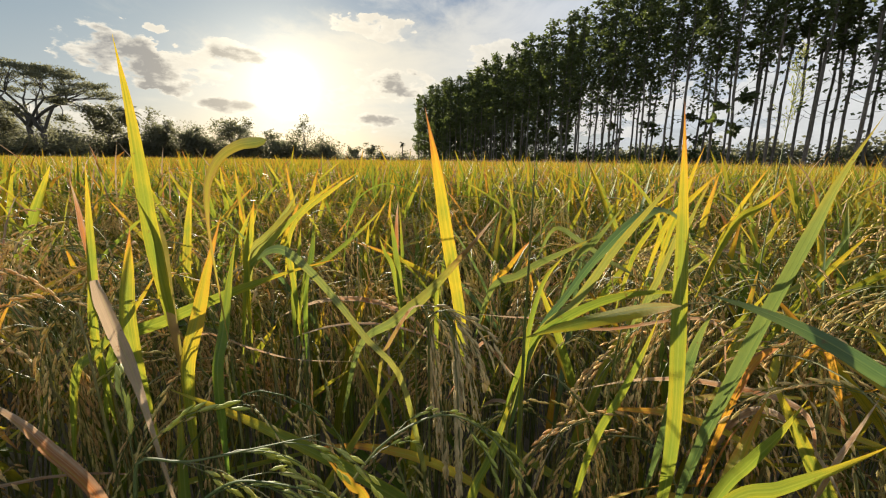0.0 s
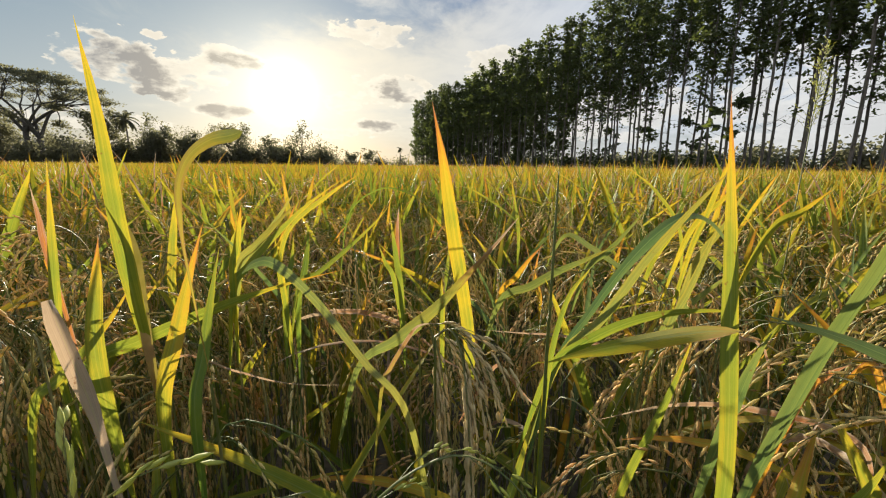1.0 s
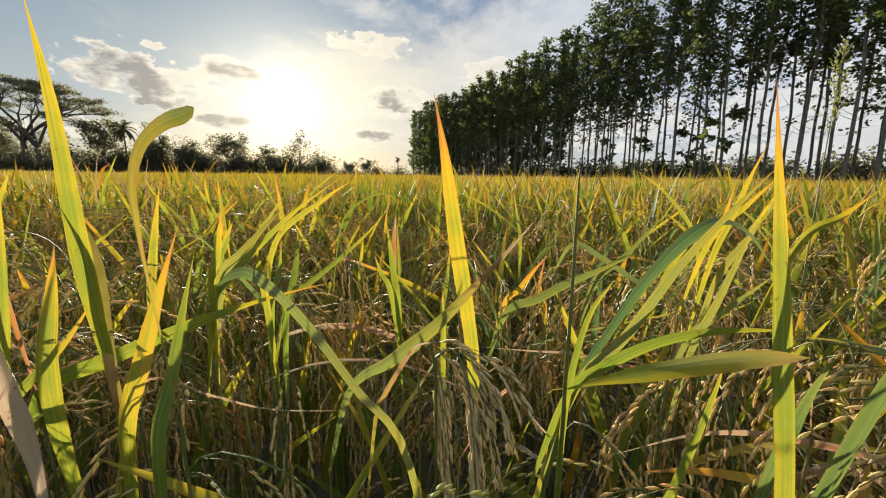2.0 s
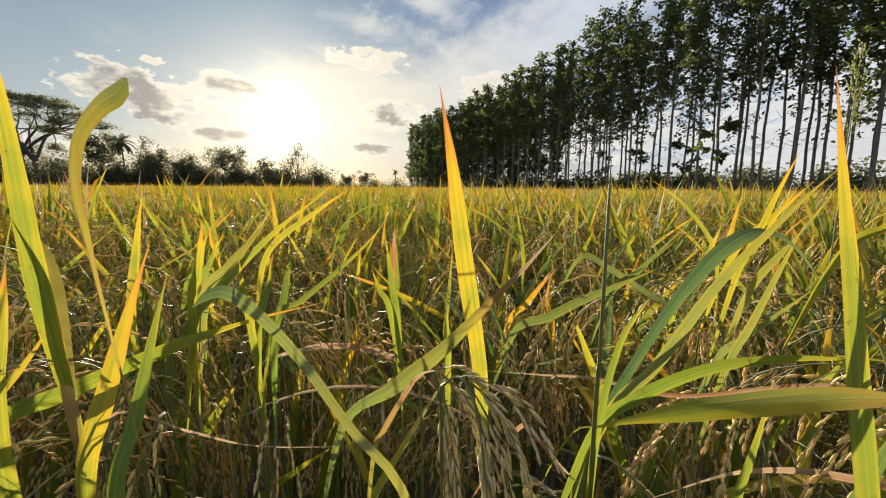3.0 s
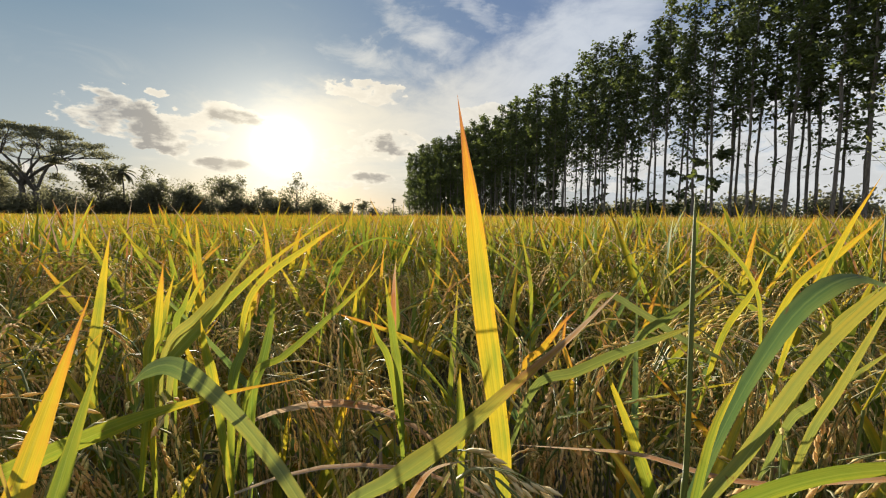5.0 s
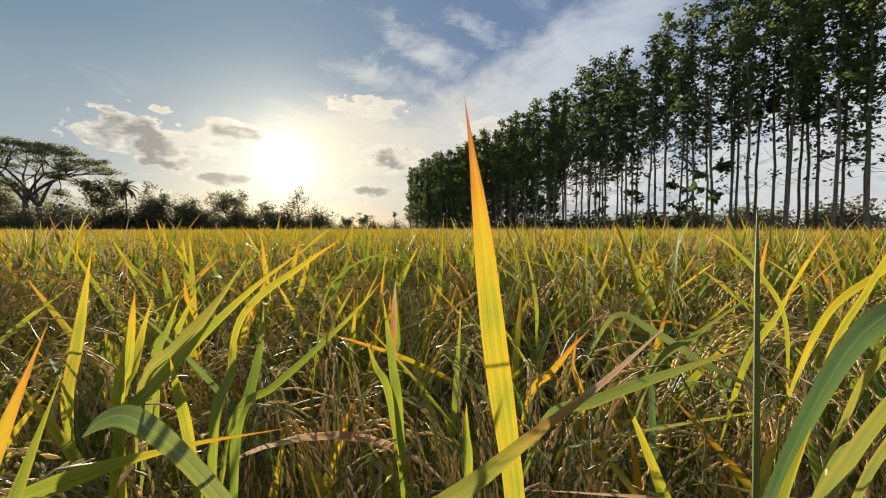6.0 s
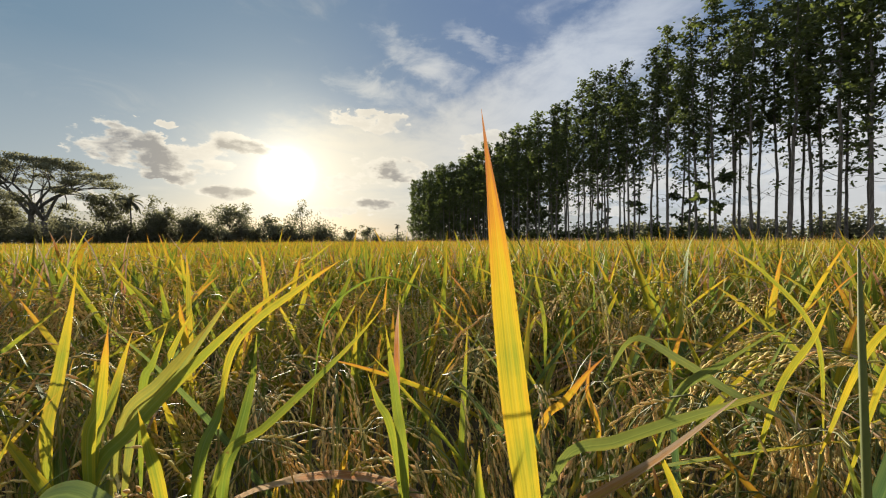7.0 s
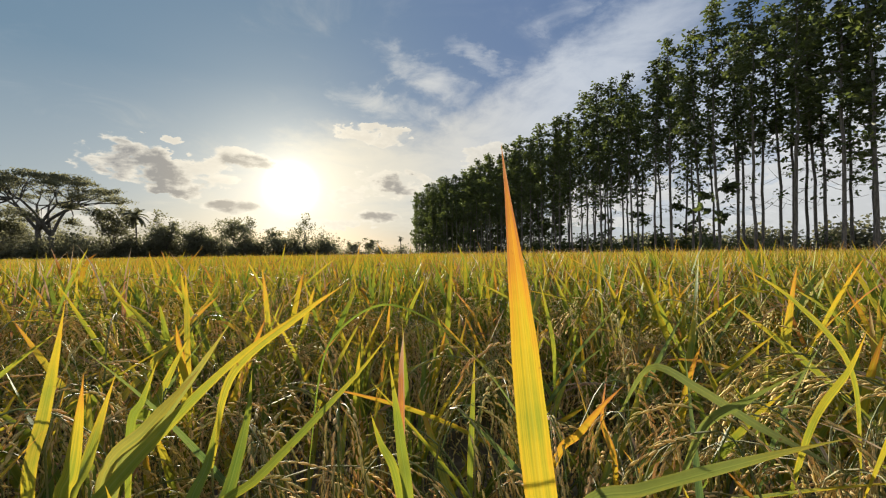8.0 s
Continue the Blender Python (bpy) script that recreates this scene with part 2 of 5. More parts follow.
def grain_material(name, single):
    m, n, b = material(name, 0.75)
    b.inputs["Specular IOR Level"].default_value = 0.08
    place = n.tree.nodes.new("ShaderNodeTexCoord").outputs["Object"]
    luck = n.tree.nodes.new("ShaderNodeNewGeometry").outputs["Random Per Island"]
    bunch = n.tree.nodes.new("ShaderNodeObjectInfo").outputs["Random"] if single else n.noise(place, 3.0, 1.0)
    tone = n.math("ADD", n.math("MULTIPLY", luck, 0.45), n.math("MULTIPLY", bunch, 0.55))
    colour = n.ramp(tone, (0.0, (0.42, 0.45, 0.12)), (0.35, (0.70, 0.61, 0.25)), (0.70, (0.82, 0.60, 0.29)), (1.0, (0.72, 0.42, 0.18)))
    speck = n.span(n.noise(place, 900.0, 2.0), 0.40, 0.65, 0.75, 1.08)
    colour = n.mix(1.0, colour, n.xyz(speck, speck, speck), "MULTIPLY")
    leafy(n, b, colour, n.mix(0.4, colour, (0.90, 0.62, 0.22)), 0.38)
    return m


def plain_plant(name, a, c, scale, rough=0.6, share=0.0):
    m, n, b = material(name, rough)
    place = n.tree.nodes.new("ShaderNodeTexCoord").outputs["Object"]
    luck = n.tree.nodes.new("ShaderNodeObjectInfo").outputs["Random"]
    t = n.math("ADD", n.math("MULTIPLY", n.noise(place, scale, 4.0), 0.9), n.math("MULTIPLY", n.math("SUBTRACT", luck, 0.5), 0.5), clamp=True)
    colour = n.mix(n.span(t, 0.2, 0.8), a, c)
    if share:
        leafy(n, b, colour, n.mix(0.5, colour, (0.5, 0.5, 0.04)), share)
    else:
        n.put(colour, b.inputs["Base Color"])
    return m


def tree_leaf_material(name, a, c, shine, share, rough=0.55):
    m, n, b = material(name, rough)
    b.inputs["Specular IOR Level"].default_value = 0.3 if rough < 0.6 else 0.12
    luck = n.tree.nodes.new("ShaderNodeNewGeometry").outputs["Random Per Island"]
    tree = n.tree.nodes.new("ShaderNodeObjectInfo").outputs["Random"]
    place = n.tree.nodes.new("ShaderNodeTexCoord").outputs["Object"]
    t = n.math("ADD", n.math("MULTIPLY", luck, 0.55), n.math("ADD", n.math("MULTIPLY", tree, 0.2), n.math("MULTIPLY", n.noise(place, 0.6, 2.0), 0.3)), clamp=True)
    colour = n.mix(t, a, c)
    leafy(n, b, colour, n.mix(1.0, colour, shine, "MULTIPLY"), share)
    return m


def bark_material(name, a, c):
    m, n, b = material(name, 0.85)
    place = n.tree.nodes.new("ShaderNodeTexCoord").outputs["Object"]
    stretch = n.node("ShaderNodeMapping", Scale=(1.0, 1.0, 0.18))
    n.wire(place, stretch.inputs[0])
    crack = n.noise(stretch.outputs[0], 16.0, 6.0, 0.65)
    stain = n.noise(place, 0.9, 3.0)
    colour = n.mix(n.span(crack, 0.35, 0.65), a, c)
    n.put(n.mix(n.span(stain, 0.45, 0.75, 0.0, 0.5), colour, (0.10, 0.105, 0.075)), b.inputs["Base Color"])
    bump = n.node("ShaderNodeBump", Strength=0.7, Distance=0.03)
    n.wire(crack, bump.inputs["Height"])
    n.wire(bump.outputs[0], b.inputs["Normal"])
    return m


M_LEAF, M_LEAF_FIELD = rice_leaf_material("rice_leaf", True), rice_leaf_material("rice_leaf_field", False)
# darker copy of rice_leaf, for blades that look shaded
M_LEAF_SHADED = rice_leaf_material("shaded_rice_leaf", True, True)
M_GRAIN, M_GRAIN_FIELD = grain_material("rice_grain", True), grain_material("rice_grain_field", False)
M_GRAIN_GREEN = plain_plant("unripe_grain", (0.44, 0.48, 0.11), (0.66, 0.64, 0.20), 60.0, 0.6, 0.4)
M_CULM_GREEN = plain_plant("green_rice_culm", (0.105, 0.125, 0.028), (0.19, 0.21, 0.05), 40.0, 0.5, 0.15)
M_GRAIN_PALE = plain_plant("pale_dry_grain", (0.62, 0.47, 0.24), (0.82, 0.65, 0.38), 90.0, 0.55, 0.25)
M_LEAF_DRY = plain_plant("dry_rice_leaf", (0.15, 0.075, 0.028), (0.34, 0.20, 0.09), 70.0, 0.6, 0.2)
M_CULM = plain_plant("rice_culm", (0.10, 0.14, 0.035), (0.30, 0.26, 0.11), 30.0, 0.55, 0.25)
M_TREE = tree_leaf_material("plantation_leaf", (0.044, 0.056, 0.032), (0.106, 0.124, 0.050), (1.9, 2.0, 0.9), 0.36)
# greyed and lightened: the haze of distance is put into this leaf colour
M_WOODS = tree_leaf_material("wood_leaf", (0.095, 0.098, 0.075), (0.150, 0.152, 0.105), (2.0, 1.9, 1.4), 0.50, 0.8)
M_BARK = bark_material("plantation_bark", (0.09, 0.075, 0.063), (0.20, 0.175, 0.15))
M_BARK_DARK = bark_material("old_bark", (0.07, 0.06, 0.05), (0.16, 0.14, 0.12))

M_SOIL, S, sb = material("paddy_soil", 0.75)
spot = S.tree.nodes.new("ShaderNodeNewGeometry").outputs["Position"]
clod = S.noise(spot, 14.0, 8.0, 0.65)
n_big = S.noise(spot, 0.12, 3.0)
S.put(S.mix(S.span(clod, 0.3, 0.7), (0.045, 0.033, 0.022), S.mix(S.span(n_big, 0.4, 0.6), (0.13, 0.10, 0.06), (0.10, 0.12, 0.04))), sb.inputs["Base Color"])
soil_bump = S.node("ShaderNodeBump", Strength=0.8, Distance=0.02)
S.wire(clod, soil_bump.inputs["Height"])
S.wire(soil_bump.outputs[0], sb.inputs["Normal"])

M_CANOPY, S, sb = material("rice_canopy", 0.7)
spot = S.tree.nodes.new("ShaderNodeNewGeometry").outputs["Position"]
mix_a = S.noise(spot, 22.0, 6.0, 0.7)
mix_b = S.noise(spot, 0.35, 3.0)
tone = S.math("ADD", S.math("MULTIPLY", mix_a, 0.8), S.math("MULTIPLY", mix_b, 0.35))
canopy_bump = S.node("ShaderNodeBump", Strength=1.0, Distance=0.08)
S.wire(S.noise(spot, 30.0, 5.0, 0.7), canopy_bump.inputs["Height"])
S.wire(canopy_bump.outputs[0], sb.inputs["Normal"])
leafy(S, sb, S.ramp(tone, (0.35, (0.05, 0.052, 0.016)), (0.55, (0.18, 0.165, 0.04)), (0.75, (0.32, 0.24, 0.075))), (0.40, 0.34, 0.04), 0.3)


# ---- mesh tools ----
class Bag:
    """Collects quads with a uv and an age for each corner point, to make one mesh of them."""

    def __init__(self):
        self.v, self.f, self.uv, self.age, self.slot, self.count = [], [], [], [], [], 0

    def add(self, v, f, uv=None, age=0.0, slot=0):
        n = len(v)
        self.v.append(np.asarray(v, dtype=np.float32))
        self.f.append(np.asarray(f, dtype=np.int32) + self.count)
        self.uv.append(np.zeros((n, 2), np.float32) + 0.5 if uv is None else np.asarray(uv, np.float32))
        self.age.append(np.broadcast_to(np.asarray(age, np.float32), (n,)))
        self.slot.append(np.full(len(f), slot, np.int32))
        self.count += n

    def arrays(self):
        return (np.concatenate(self.v), np.concatenate(self.f), np.concatenate(self.uv), np.concatenate(self.age), np.concatenate(self.slot))

    def mesh(self, name, *materials, smooth=True):
        v, f, uv, age, slot = self.arrays()
        me = bpy.data.meshes.new(name)
        me.vertices.add(len(v))
        me.vertices.foreach_set("co", v.ravel())
        me.loops.add(f.size)
        me.loops.foreach_set("vertex_index", f.ravel())
        me.polygons.add(len(f))
        me.polygons.foreach_set("loop_start", np.arange(0, f.size, 4, dtype=np.int32))
        me.polygons.foreach_set("material_index", slot)
        me.polygons.foreach_set("use_smooth", np.full(len(f), smooth))
        layer = me.uv_layers.new(name="UVMap")
        layer.data.foreach_set("uv", uv[f.ravel()].ravel())
        me.attributes.new("age", "FLOAT", "POINT").data.foreach_set("value", age.astype(np.float32))
        for m in materials:
            me.materials.append(m)
        me.update(calc_edges=True)
        me.validate()
        return me


def unit(a):
    return a / np.maximum(np.linalg.norm(a, axis=-1, keepdims=True), 1e-9)


def smooth_line(points, steps):
    """A smooth line through a few places."""
    p = np.asarray(points, float)
    p = np.vstack([2 * p[0] - p[1], p, 2 * p[-1] - p[-2]])
    out = []
    spans = len(p) - 3
    for u in np.linspace(0, spans, steps + 1):
        i = min(int(u), spans - 1)
        t = u - i
        a, b, c, d = p[i:i + 4]
        out.append(0.5 * ((2 * b) + (c - a) * t + (2 * a - 5 * b + 4 * c - d) * t * t + (3 * b - a - 3 * c + d) * t ** 3))
    return np.array(out)


def arc(length, lean, bend, steps, power=1.4, sway=0.0):
    """A line that starts up at a lean from the vertical and bends over towards +x."""
    s = np.linspace(0, 1, steps + 1)
    a = lean + bend * s ** power
    step = length / steps
    x = np.concatenate([[0], np.cumsum(np.sin(a[:-1] + np.diff(a) / 2))]) * step
    z = np.concatenate([[0], np.cumsum(np.cos(a[:-1] + np.diff(a) / 2))]) * step
    y = sway * length * s ** 2
    return np.stack([x, y, z], 1)


def blade(bag, line, width, side=(0, 1, 0), twist=0.0, fold=0.25, age=0.0, across=3, shape=((0, .1, .4, .7, .9, 1), (.62, .85, 1, .80, .36, .02)), slot=0, ragged=0.0):
    """A grass blade along a line: widest below the middle, folded along its midrib, with a long tip."""
    line = np.asarray(line, float)
    n = len(line)
    s = np.linspace(0, 1, n)
    t = unit(np.gradient(line, axis=0))
    side = np.broadcast_to(np.asarray(side, float), (n, 3))
    b = unit(side - t * np.sum(side * t, 1, keepdims=True))
    up = np.cross(t, b)
    turn = (twist * s)[:, None]
    b, up = b * np.cos(turn) + up * np.sin(turn), up * np.cos(turn) - b * np.sin(turn)
    w = width * np.interp(s, *shape) / 2
    if ragged:
        w = w * (1 + ragged * np.sin(s * 37 + width * 9000) * np.sin(s * 13))
    us = np.linspace(-1, 1, across)
    if isinstance(age, tuple):
        age = np.repeat(np.interp(s, *age), across)
    v = np.stack([line + b * (w * u)[:, None] + up * (w * abs(u) * fold)[:, None] for u in us], 1).reshape(-1, 3)
    uv = np.stack([np.tile((us + 1) / 2, n), np.repeat(s, across)], 1)
    i = (np.arange(n - 1)[:, None] * across + np.arange(across - 1)[None, :]).ravel()
    bag.add(v, np.stack([i, i + 1, i + across + 1, i + across], 1), uv, age, slot)


def tube(bag, line, radii, sides=6, age=0.0, slot=0):
    """A round stem along a line."""
    line = np.asarray(line, float)
    n = len(line)
    radii = np.broadcast_to(np.asarray(radii, float), (n,))
    t = unit(np.gradient(line, axis=0))
    ref = np.where(np.abs(t[:, 2:3]) > 0.9, np.array([[1.0, 0, 0]]), np.array([[0, 0, 1.0]]))
    ref = np.broadcast_to(ref[0], (n, 3)) if n < 3 else np.broadcast_to(ref[n // 2], (n, 3))
    b = unit(np.cross(t, ref))
    c = np.cross(t, b)
    a = np.linspace(0, 2 * math.pi, sides, endpoint=False)
    v = (line[:, None] + radii[:, None, None] * (np.cos(a)[None, :, None] * b[:, None] + np.sin(a)[None, :, None] * c[:, None])).reshape(-1, 3)
    i = np.arange(n - 1)[:, None] * sides
    j = np.arange(sides)[None, :]
    k = (j + 1) % sides
    f = np.stack([i + j, i + k, i + sides + k, i + sides + j], -1).reshape(-1, 4)
    uv = np.stack([np.tile(np.arange(sides) / sides, n), np.repeat(np.linspace(0, 1, n), sides)], 1)
    bag.add(v, f, uv, age, slot)


def grains(bag, at, way, length, radius, sides=4, rings=(0.12, 0.95, 0.80, 0.10), spots=(0, .35, .7, 1), slot=0):
    """Spindles: rice grains, at many places at once."""
    at, way = np.asarray(at, float), unit(np.asarray(way, float))
    n = len(at)
    b = unit(np.cross(way, np.array([0.31, 0.47, 0.83])))
    c = np.cross(way, b)
    a = np.linspace(0, 2 * math.pi, sides, endpoint=False)
    out = []
    for r, h in zip(rings, spots):
        ring = b[:, None] * np.cos(a)[None, :, None] + c[:, None] * np.sin(a)[None, :, None] * 0.75
        out.append(at[:, None] + way[:, None] * (length * h)[:, None, None] + ring * (radius * r)[:, None, None])
    v = np.stack(out, 1).reshape(-1, 3)
    m = len(rings)
    i = np.arange(m - 1)[:, None] * sides
    j = np.arange(sides)[None, :]
    k = (j + 1) % sides
    f = np.stack([i + j, i + k, i + sides + k, i + sides + j], -1).reshape(-1, 4)
    f = (f[None] + (np.arange(n) * m * sides)[:, None, None]).reshape(-1, 4)
    bag.add(v, f, None, 0.5, slot)


def panicle(bag, rng, length, bend, strands, per, sides=4, coarse=1.0, lean=0.15, axis=None, light=False, reach_by=1.0, spread=1.0, singly=None):
    """A drooping ear of rice: an arching stalk with side strands that hang and carry grains. Slot 0 stalk, slot 1 grains."""
    line = arc(length, lean, bend, 12, 0.9) if axis is None else axis
    tube(bag, line, np.linspace(0.0011, 0.0004, len(line)) * coarse, 3, 0.55)
    t = unit(np.gradient(line, axis=0))
    at, ways, lens = [], [], []
    for k in range(strands):
        s = 0.18 + 0.80 * k / max(strands - 1, 1)
        i = min(int(s * (len(line) - 1)), len(line) - 2)
        p, d = line[i], t[i]
        out = unit(np.array([rng.normal() * 0.5, rng.normal(), rng.normal() * 0.3]))
        reach = rng.uniform(0.085, 0.150) * (1.15 - 0.5 * s) * reach_by
        n = per
        q = p.copy()
        d = unit(d + out * rng.uniform(0.2, 0.6) * spread)
        pts = [q.copy()]
        for j in range(n):
            d = unit(d + np.array([0, 0, -0.15]))
            q = q + d * reach / n
            pts.append(q.copy())
            if j >= n * 0.22:
                tilt = unit(np.cross(d, np.array([rng.normal(), rng.normal(), rng.normal()])))
                at.append(q + tilt * 0.0009)
                ways.append(d + tilt * 0.13)
                lens.append(rng.uniform(0.0078, 0.0100))
        if singly is not None:
            one = Bag()
            tube(one, np.array(pts)[::2], 0.00035 * coarse, 3, 0.5)
            grains(one, at, ways, np.array(lens), np.array(lens) * 0.165, sides, slot=1)
            singly.append(one)
            at, ways, lens = [], [], []
        elif not light:
            tube(bag, np.array(pts)[::2], 0.00035 * coarse, 3, 0.5)
    if singly is not None:
        return
    lens = np.array(lens) * coarse
    if light:
        grains(bag, at, ways, lens, lens * 0.185, sides, (0.15, 1.0, 0.12), (0, 0.45, 1), slot=1)
    else:
        grains(bag, at, ways, lens, lens * 0.165, sides, slot=1)


def part(name, me, parent, label="", m=None):
    ob = new(name, me)
    ob.parent = parent
    if m is not None:
        ob.matrix_basis = m
    if label:
        tagged(ob, label)
    return ob


# ---- ground ----
def ground_sheet():
    bag = Bag()
    r = np.concatenate([[0.0], np.geomspace(0.5, 4000.0, 60)])
    a = np.linspace(0, 2 * math.pi, 96, endpoint=False)
    v = np.stack([np.outer(r, np.cos(a)), np.outer(r, np.sin(a)), np.zeros((61, 96))], -1)
    v[..., 2] = 0.03 * np.sin(v[..., 0] * 1.7) * np.sin(v[..., 1] * 1.3) * (np.hypot(v[..., 0], v[..., 1]) < 40)
    i = np.arange(60)[:, None] * 96
    j = np.arange(96)[None, :]
    k = (j + 1) % 96
    bag.add(v.reshape(-1, 3), np.stack([i + j, i + k, i + 96 + k, i + 96 + j], -1).reshape(-1, 4))
    return tagged(new("ground", bag.mesh("ground", M_SOIL)), "dark damp paddy soil under the rice", "ground", kind="structure")


ground_sheet()


def row_x(y):
    """The front row of the plantation, in plan."""
    return 28.6 - 0.2575 * y


def in_field(x, y):
    return (x < row_x(y) - 2.2) & (y < 92.0) & (x > -95.0)


# ---- rice: a library of leaves, ears and stems ----
rng = np.random.default_rng(5)


def leaf_library(count, segs, across, spread, upright):
    out = []
    for k in range(count):
        bag = Bag()
        kind = k % 8
        dry = kind == 7
        length = rng.uniform(0.20, 0.38)
        lean = rng.uniform(0.05, spread)
        bend = rng.uniform(0.02, 0.4) if kind < upright else rng.uniform(0.5, 1.5)
        age = (0.10, 0.24, 0.16, 0.38, 0.20, 0.34, 0.52, 0.86)[kind] + rng.uniform(-0.05, 0.05)
        blade(bag, arc(length, lean, bend, segs, rng.uniform(1.2, 2.2), rng.uniform(-0.12, 0.12)), rng.uniform(0.0110, 0.0180) * (0.42 if dry else 1.0),
              twist=rng.uniform(-1.3, 1.3) * (2.0 if dry else 1.0), fold=rng.uniform(0.15, 0.5), age=age, across=across)
        out.append(bag)
    return out


LEAVES = leaf_library(32, 10, 3, 0.75, 6)
EARS, EARS_MID, EARS_FAR = [], [], []
for k in range(10):
    length, bend = rng.uniform(0.19, 0.26), rng.uniform(2.1, 2.9)
    bag = Bag()
    panicle(bag, np.random.default_rng(k), length, bend, 13, 15, 4)
    EARS.append(bag)
    bag = Bag()
    panicle(bag, np.random.default_rng(k), length, bend, 12, 11, 3, 1.22, light=True)
    EARS_MID.append(bag)
    bag = Bag()
    panicle(bag, np.random.default_rng(k), length, bend, 6, 5, 3, 1.7, light=True)
    EARS_FAR.append(bag)
CULMS = []
for k in range(8):
    bag = Bag()
    line = arc(0.88, rng.uniform(0.0, 0.04), rng.uniform(0.02, 0.16), 7, 1.6)
    tube(bag, line, np.linspace(0.0024, 0.0009, 8), 5, 0.3)
    CULMS.append((bag, line))
FLAT = leaf_library(24, 4, 2, 0.45, 6)

LEAF_MESHES = [b.mesh("rice_blade", M_LEAF) for b in LEAVES]
EAR_MESHES = [b.mesh("rice_ear", M_CULM, M_GRAIN) for b in EARS]
EAR_MESHES_MID = [b.mesh("rice_ear", M_CULM, M_GRAIN) for b in EARS_MID]
CULM_MESHES = [b.mesh("rice_culm", M_CULM) for b, _ in CULMS]
LEAF_TOPS = [b.arrays()[0] for b in LEAVES]

EYES = np.array([eye for _, eye, _, _ in PATH])


def clear_of_camera(v, reach):
    d = np.linalg.norm(v[:, None, :] - EYES[None], axis=2).min()
    return d > reach


def plan_of_hill(r, extra=0):
    """What grows from one planted hill: (kind, which, pose) for each culm, leaf and ear."""
    out = []
    for c in range(int(r.integers(7, 10))):
        az = r.uniform(0, 360)
        k = int(r.integers(len(CULMS)))
        line = CULMS[k][1]
        scale = r.uniform(0.90, 1.06)
        lean = r.uniform(1, 13)
        base = pose(0, 0, 0, 0, 0, az) @ pose(r.uniform(0.0, 0.035), 0, 0, 0, lean, 0) @ Matrix.Scale(scale, 4)
        out.append(("culm", k, base))
        for h in ((6, 7) if r.random() < 0.8 else (7,)):
            foot = base @ Matrix.Translation(Vector(line[h]) * (r.uniform(0.78, 0.97)))
            out.append(("leaf", int(r.integers(len(LEAVES))), Matrix.Translation(foot.translation) @ pose(0, 0, 0, 0, r.uniform(-4, 10), r.uniform(0, 360)) @ Matrix.Scale(r.uniform(0.75, 1.05), 4)))
        for drop in ((1.0, 0.90) if r.random() < 0.6 else (1.0,)):
            tip = base @ (Vector(line[7]) * drop)
            out.append(("ear", int(r.integers(len(EARS))), Matrix.Translation(tip) @ pose(0, 0, 0, 0, r.uniform(-6, 10), az + r.uniform(-60, 60) + (1.0 - drop) * 2000) @ Matrix.Scale(r.uniform(0.9, 1.1), 4)))
    for _ in range(extra):
        out.append(("leaf", int(r.integers(len(LEAVES))), pose(r.normal() * 0.07, r.normal() * 0.07, r.uniform(0.70, 0.82), 0, r.uniform(-4, 10), r.uniform(0, 360)) @ Matrix.Scale(r.uniform(0.6, 0.95), 4)))
    # a few lodged and withered leaves lie across the ears
    for _ in range(3):
        out.append(("leaf", int(r.integers(4)) * 8 + int(r.choice((7, 6, 5, 7))), pose(r.normal() * 0.06, r.normal() * 0.06, r.uniform(0.74, 0.93), 0, r.uniform(35, 80), r.uniform(0, 360)) @ Matrix.Scale(r.uniform(0.7, 1.0), 4)))
    return out


def rice_hill(x, y, r, ceiling):
    """One planted hill of ripe rice as a thing with its stems, leaves and ears."""
    root = new("rice_plant")
    root.matrix_world = pose(x, y, 0, 0, 0, 0)
    tagged(root, "ripening rice plant with green-yellow leaves and drooping tan ears", "rice plant", "rice plants of the paddy")
    size = r.uniform(0.93, 1.04) * (1.0 if x < -0.05 or ceiling > 1.05 else 0.98)
    size *= 1.0 - 0.11 * math.exp(-(x / 0.42) ** 2 - ((y - 0.88) / 0.30) ** 2)  # a sunken spot in the stand
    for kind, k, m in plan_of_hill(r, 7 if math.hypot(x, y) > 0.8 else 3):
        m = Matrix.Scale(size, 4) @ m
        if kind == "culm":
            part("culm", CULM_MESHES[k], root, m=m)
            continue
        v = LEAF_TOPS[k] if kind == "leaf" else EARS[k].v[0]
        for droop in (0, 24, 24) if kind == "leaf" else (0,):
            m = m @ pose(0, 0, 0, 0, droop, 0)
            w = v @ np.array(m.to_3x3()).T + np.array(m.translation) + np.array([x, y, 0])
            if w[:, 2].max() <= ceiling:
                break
        if np.linalg.norm(w - np.array([-0.142, 0.870, 0.845]), axis=1).min() < 0.04:  # drops blades here that show white in the camera's view
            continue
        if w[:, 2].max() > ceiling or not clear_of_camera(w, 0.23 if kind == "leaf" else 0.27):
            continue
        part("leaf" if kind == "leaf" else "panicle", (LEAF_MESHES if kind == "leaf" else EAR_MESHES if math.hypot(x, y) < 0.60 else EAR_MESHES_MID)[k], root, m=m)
    return root


def merge(bag, source, m, slot=0):
    v, f, uv, age, slots = source
    m = np.array(m)
    bag.v.append((v @ m[:3, :3].T + m[:3, 3]).astype(np.float32))
    bag.f.append(f + bag.count)
    bag.uv.append(uv)
    bag.age.append(age)
    bag.slot.append(slots + slot)
    bag.count += len(v)


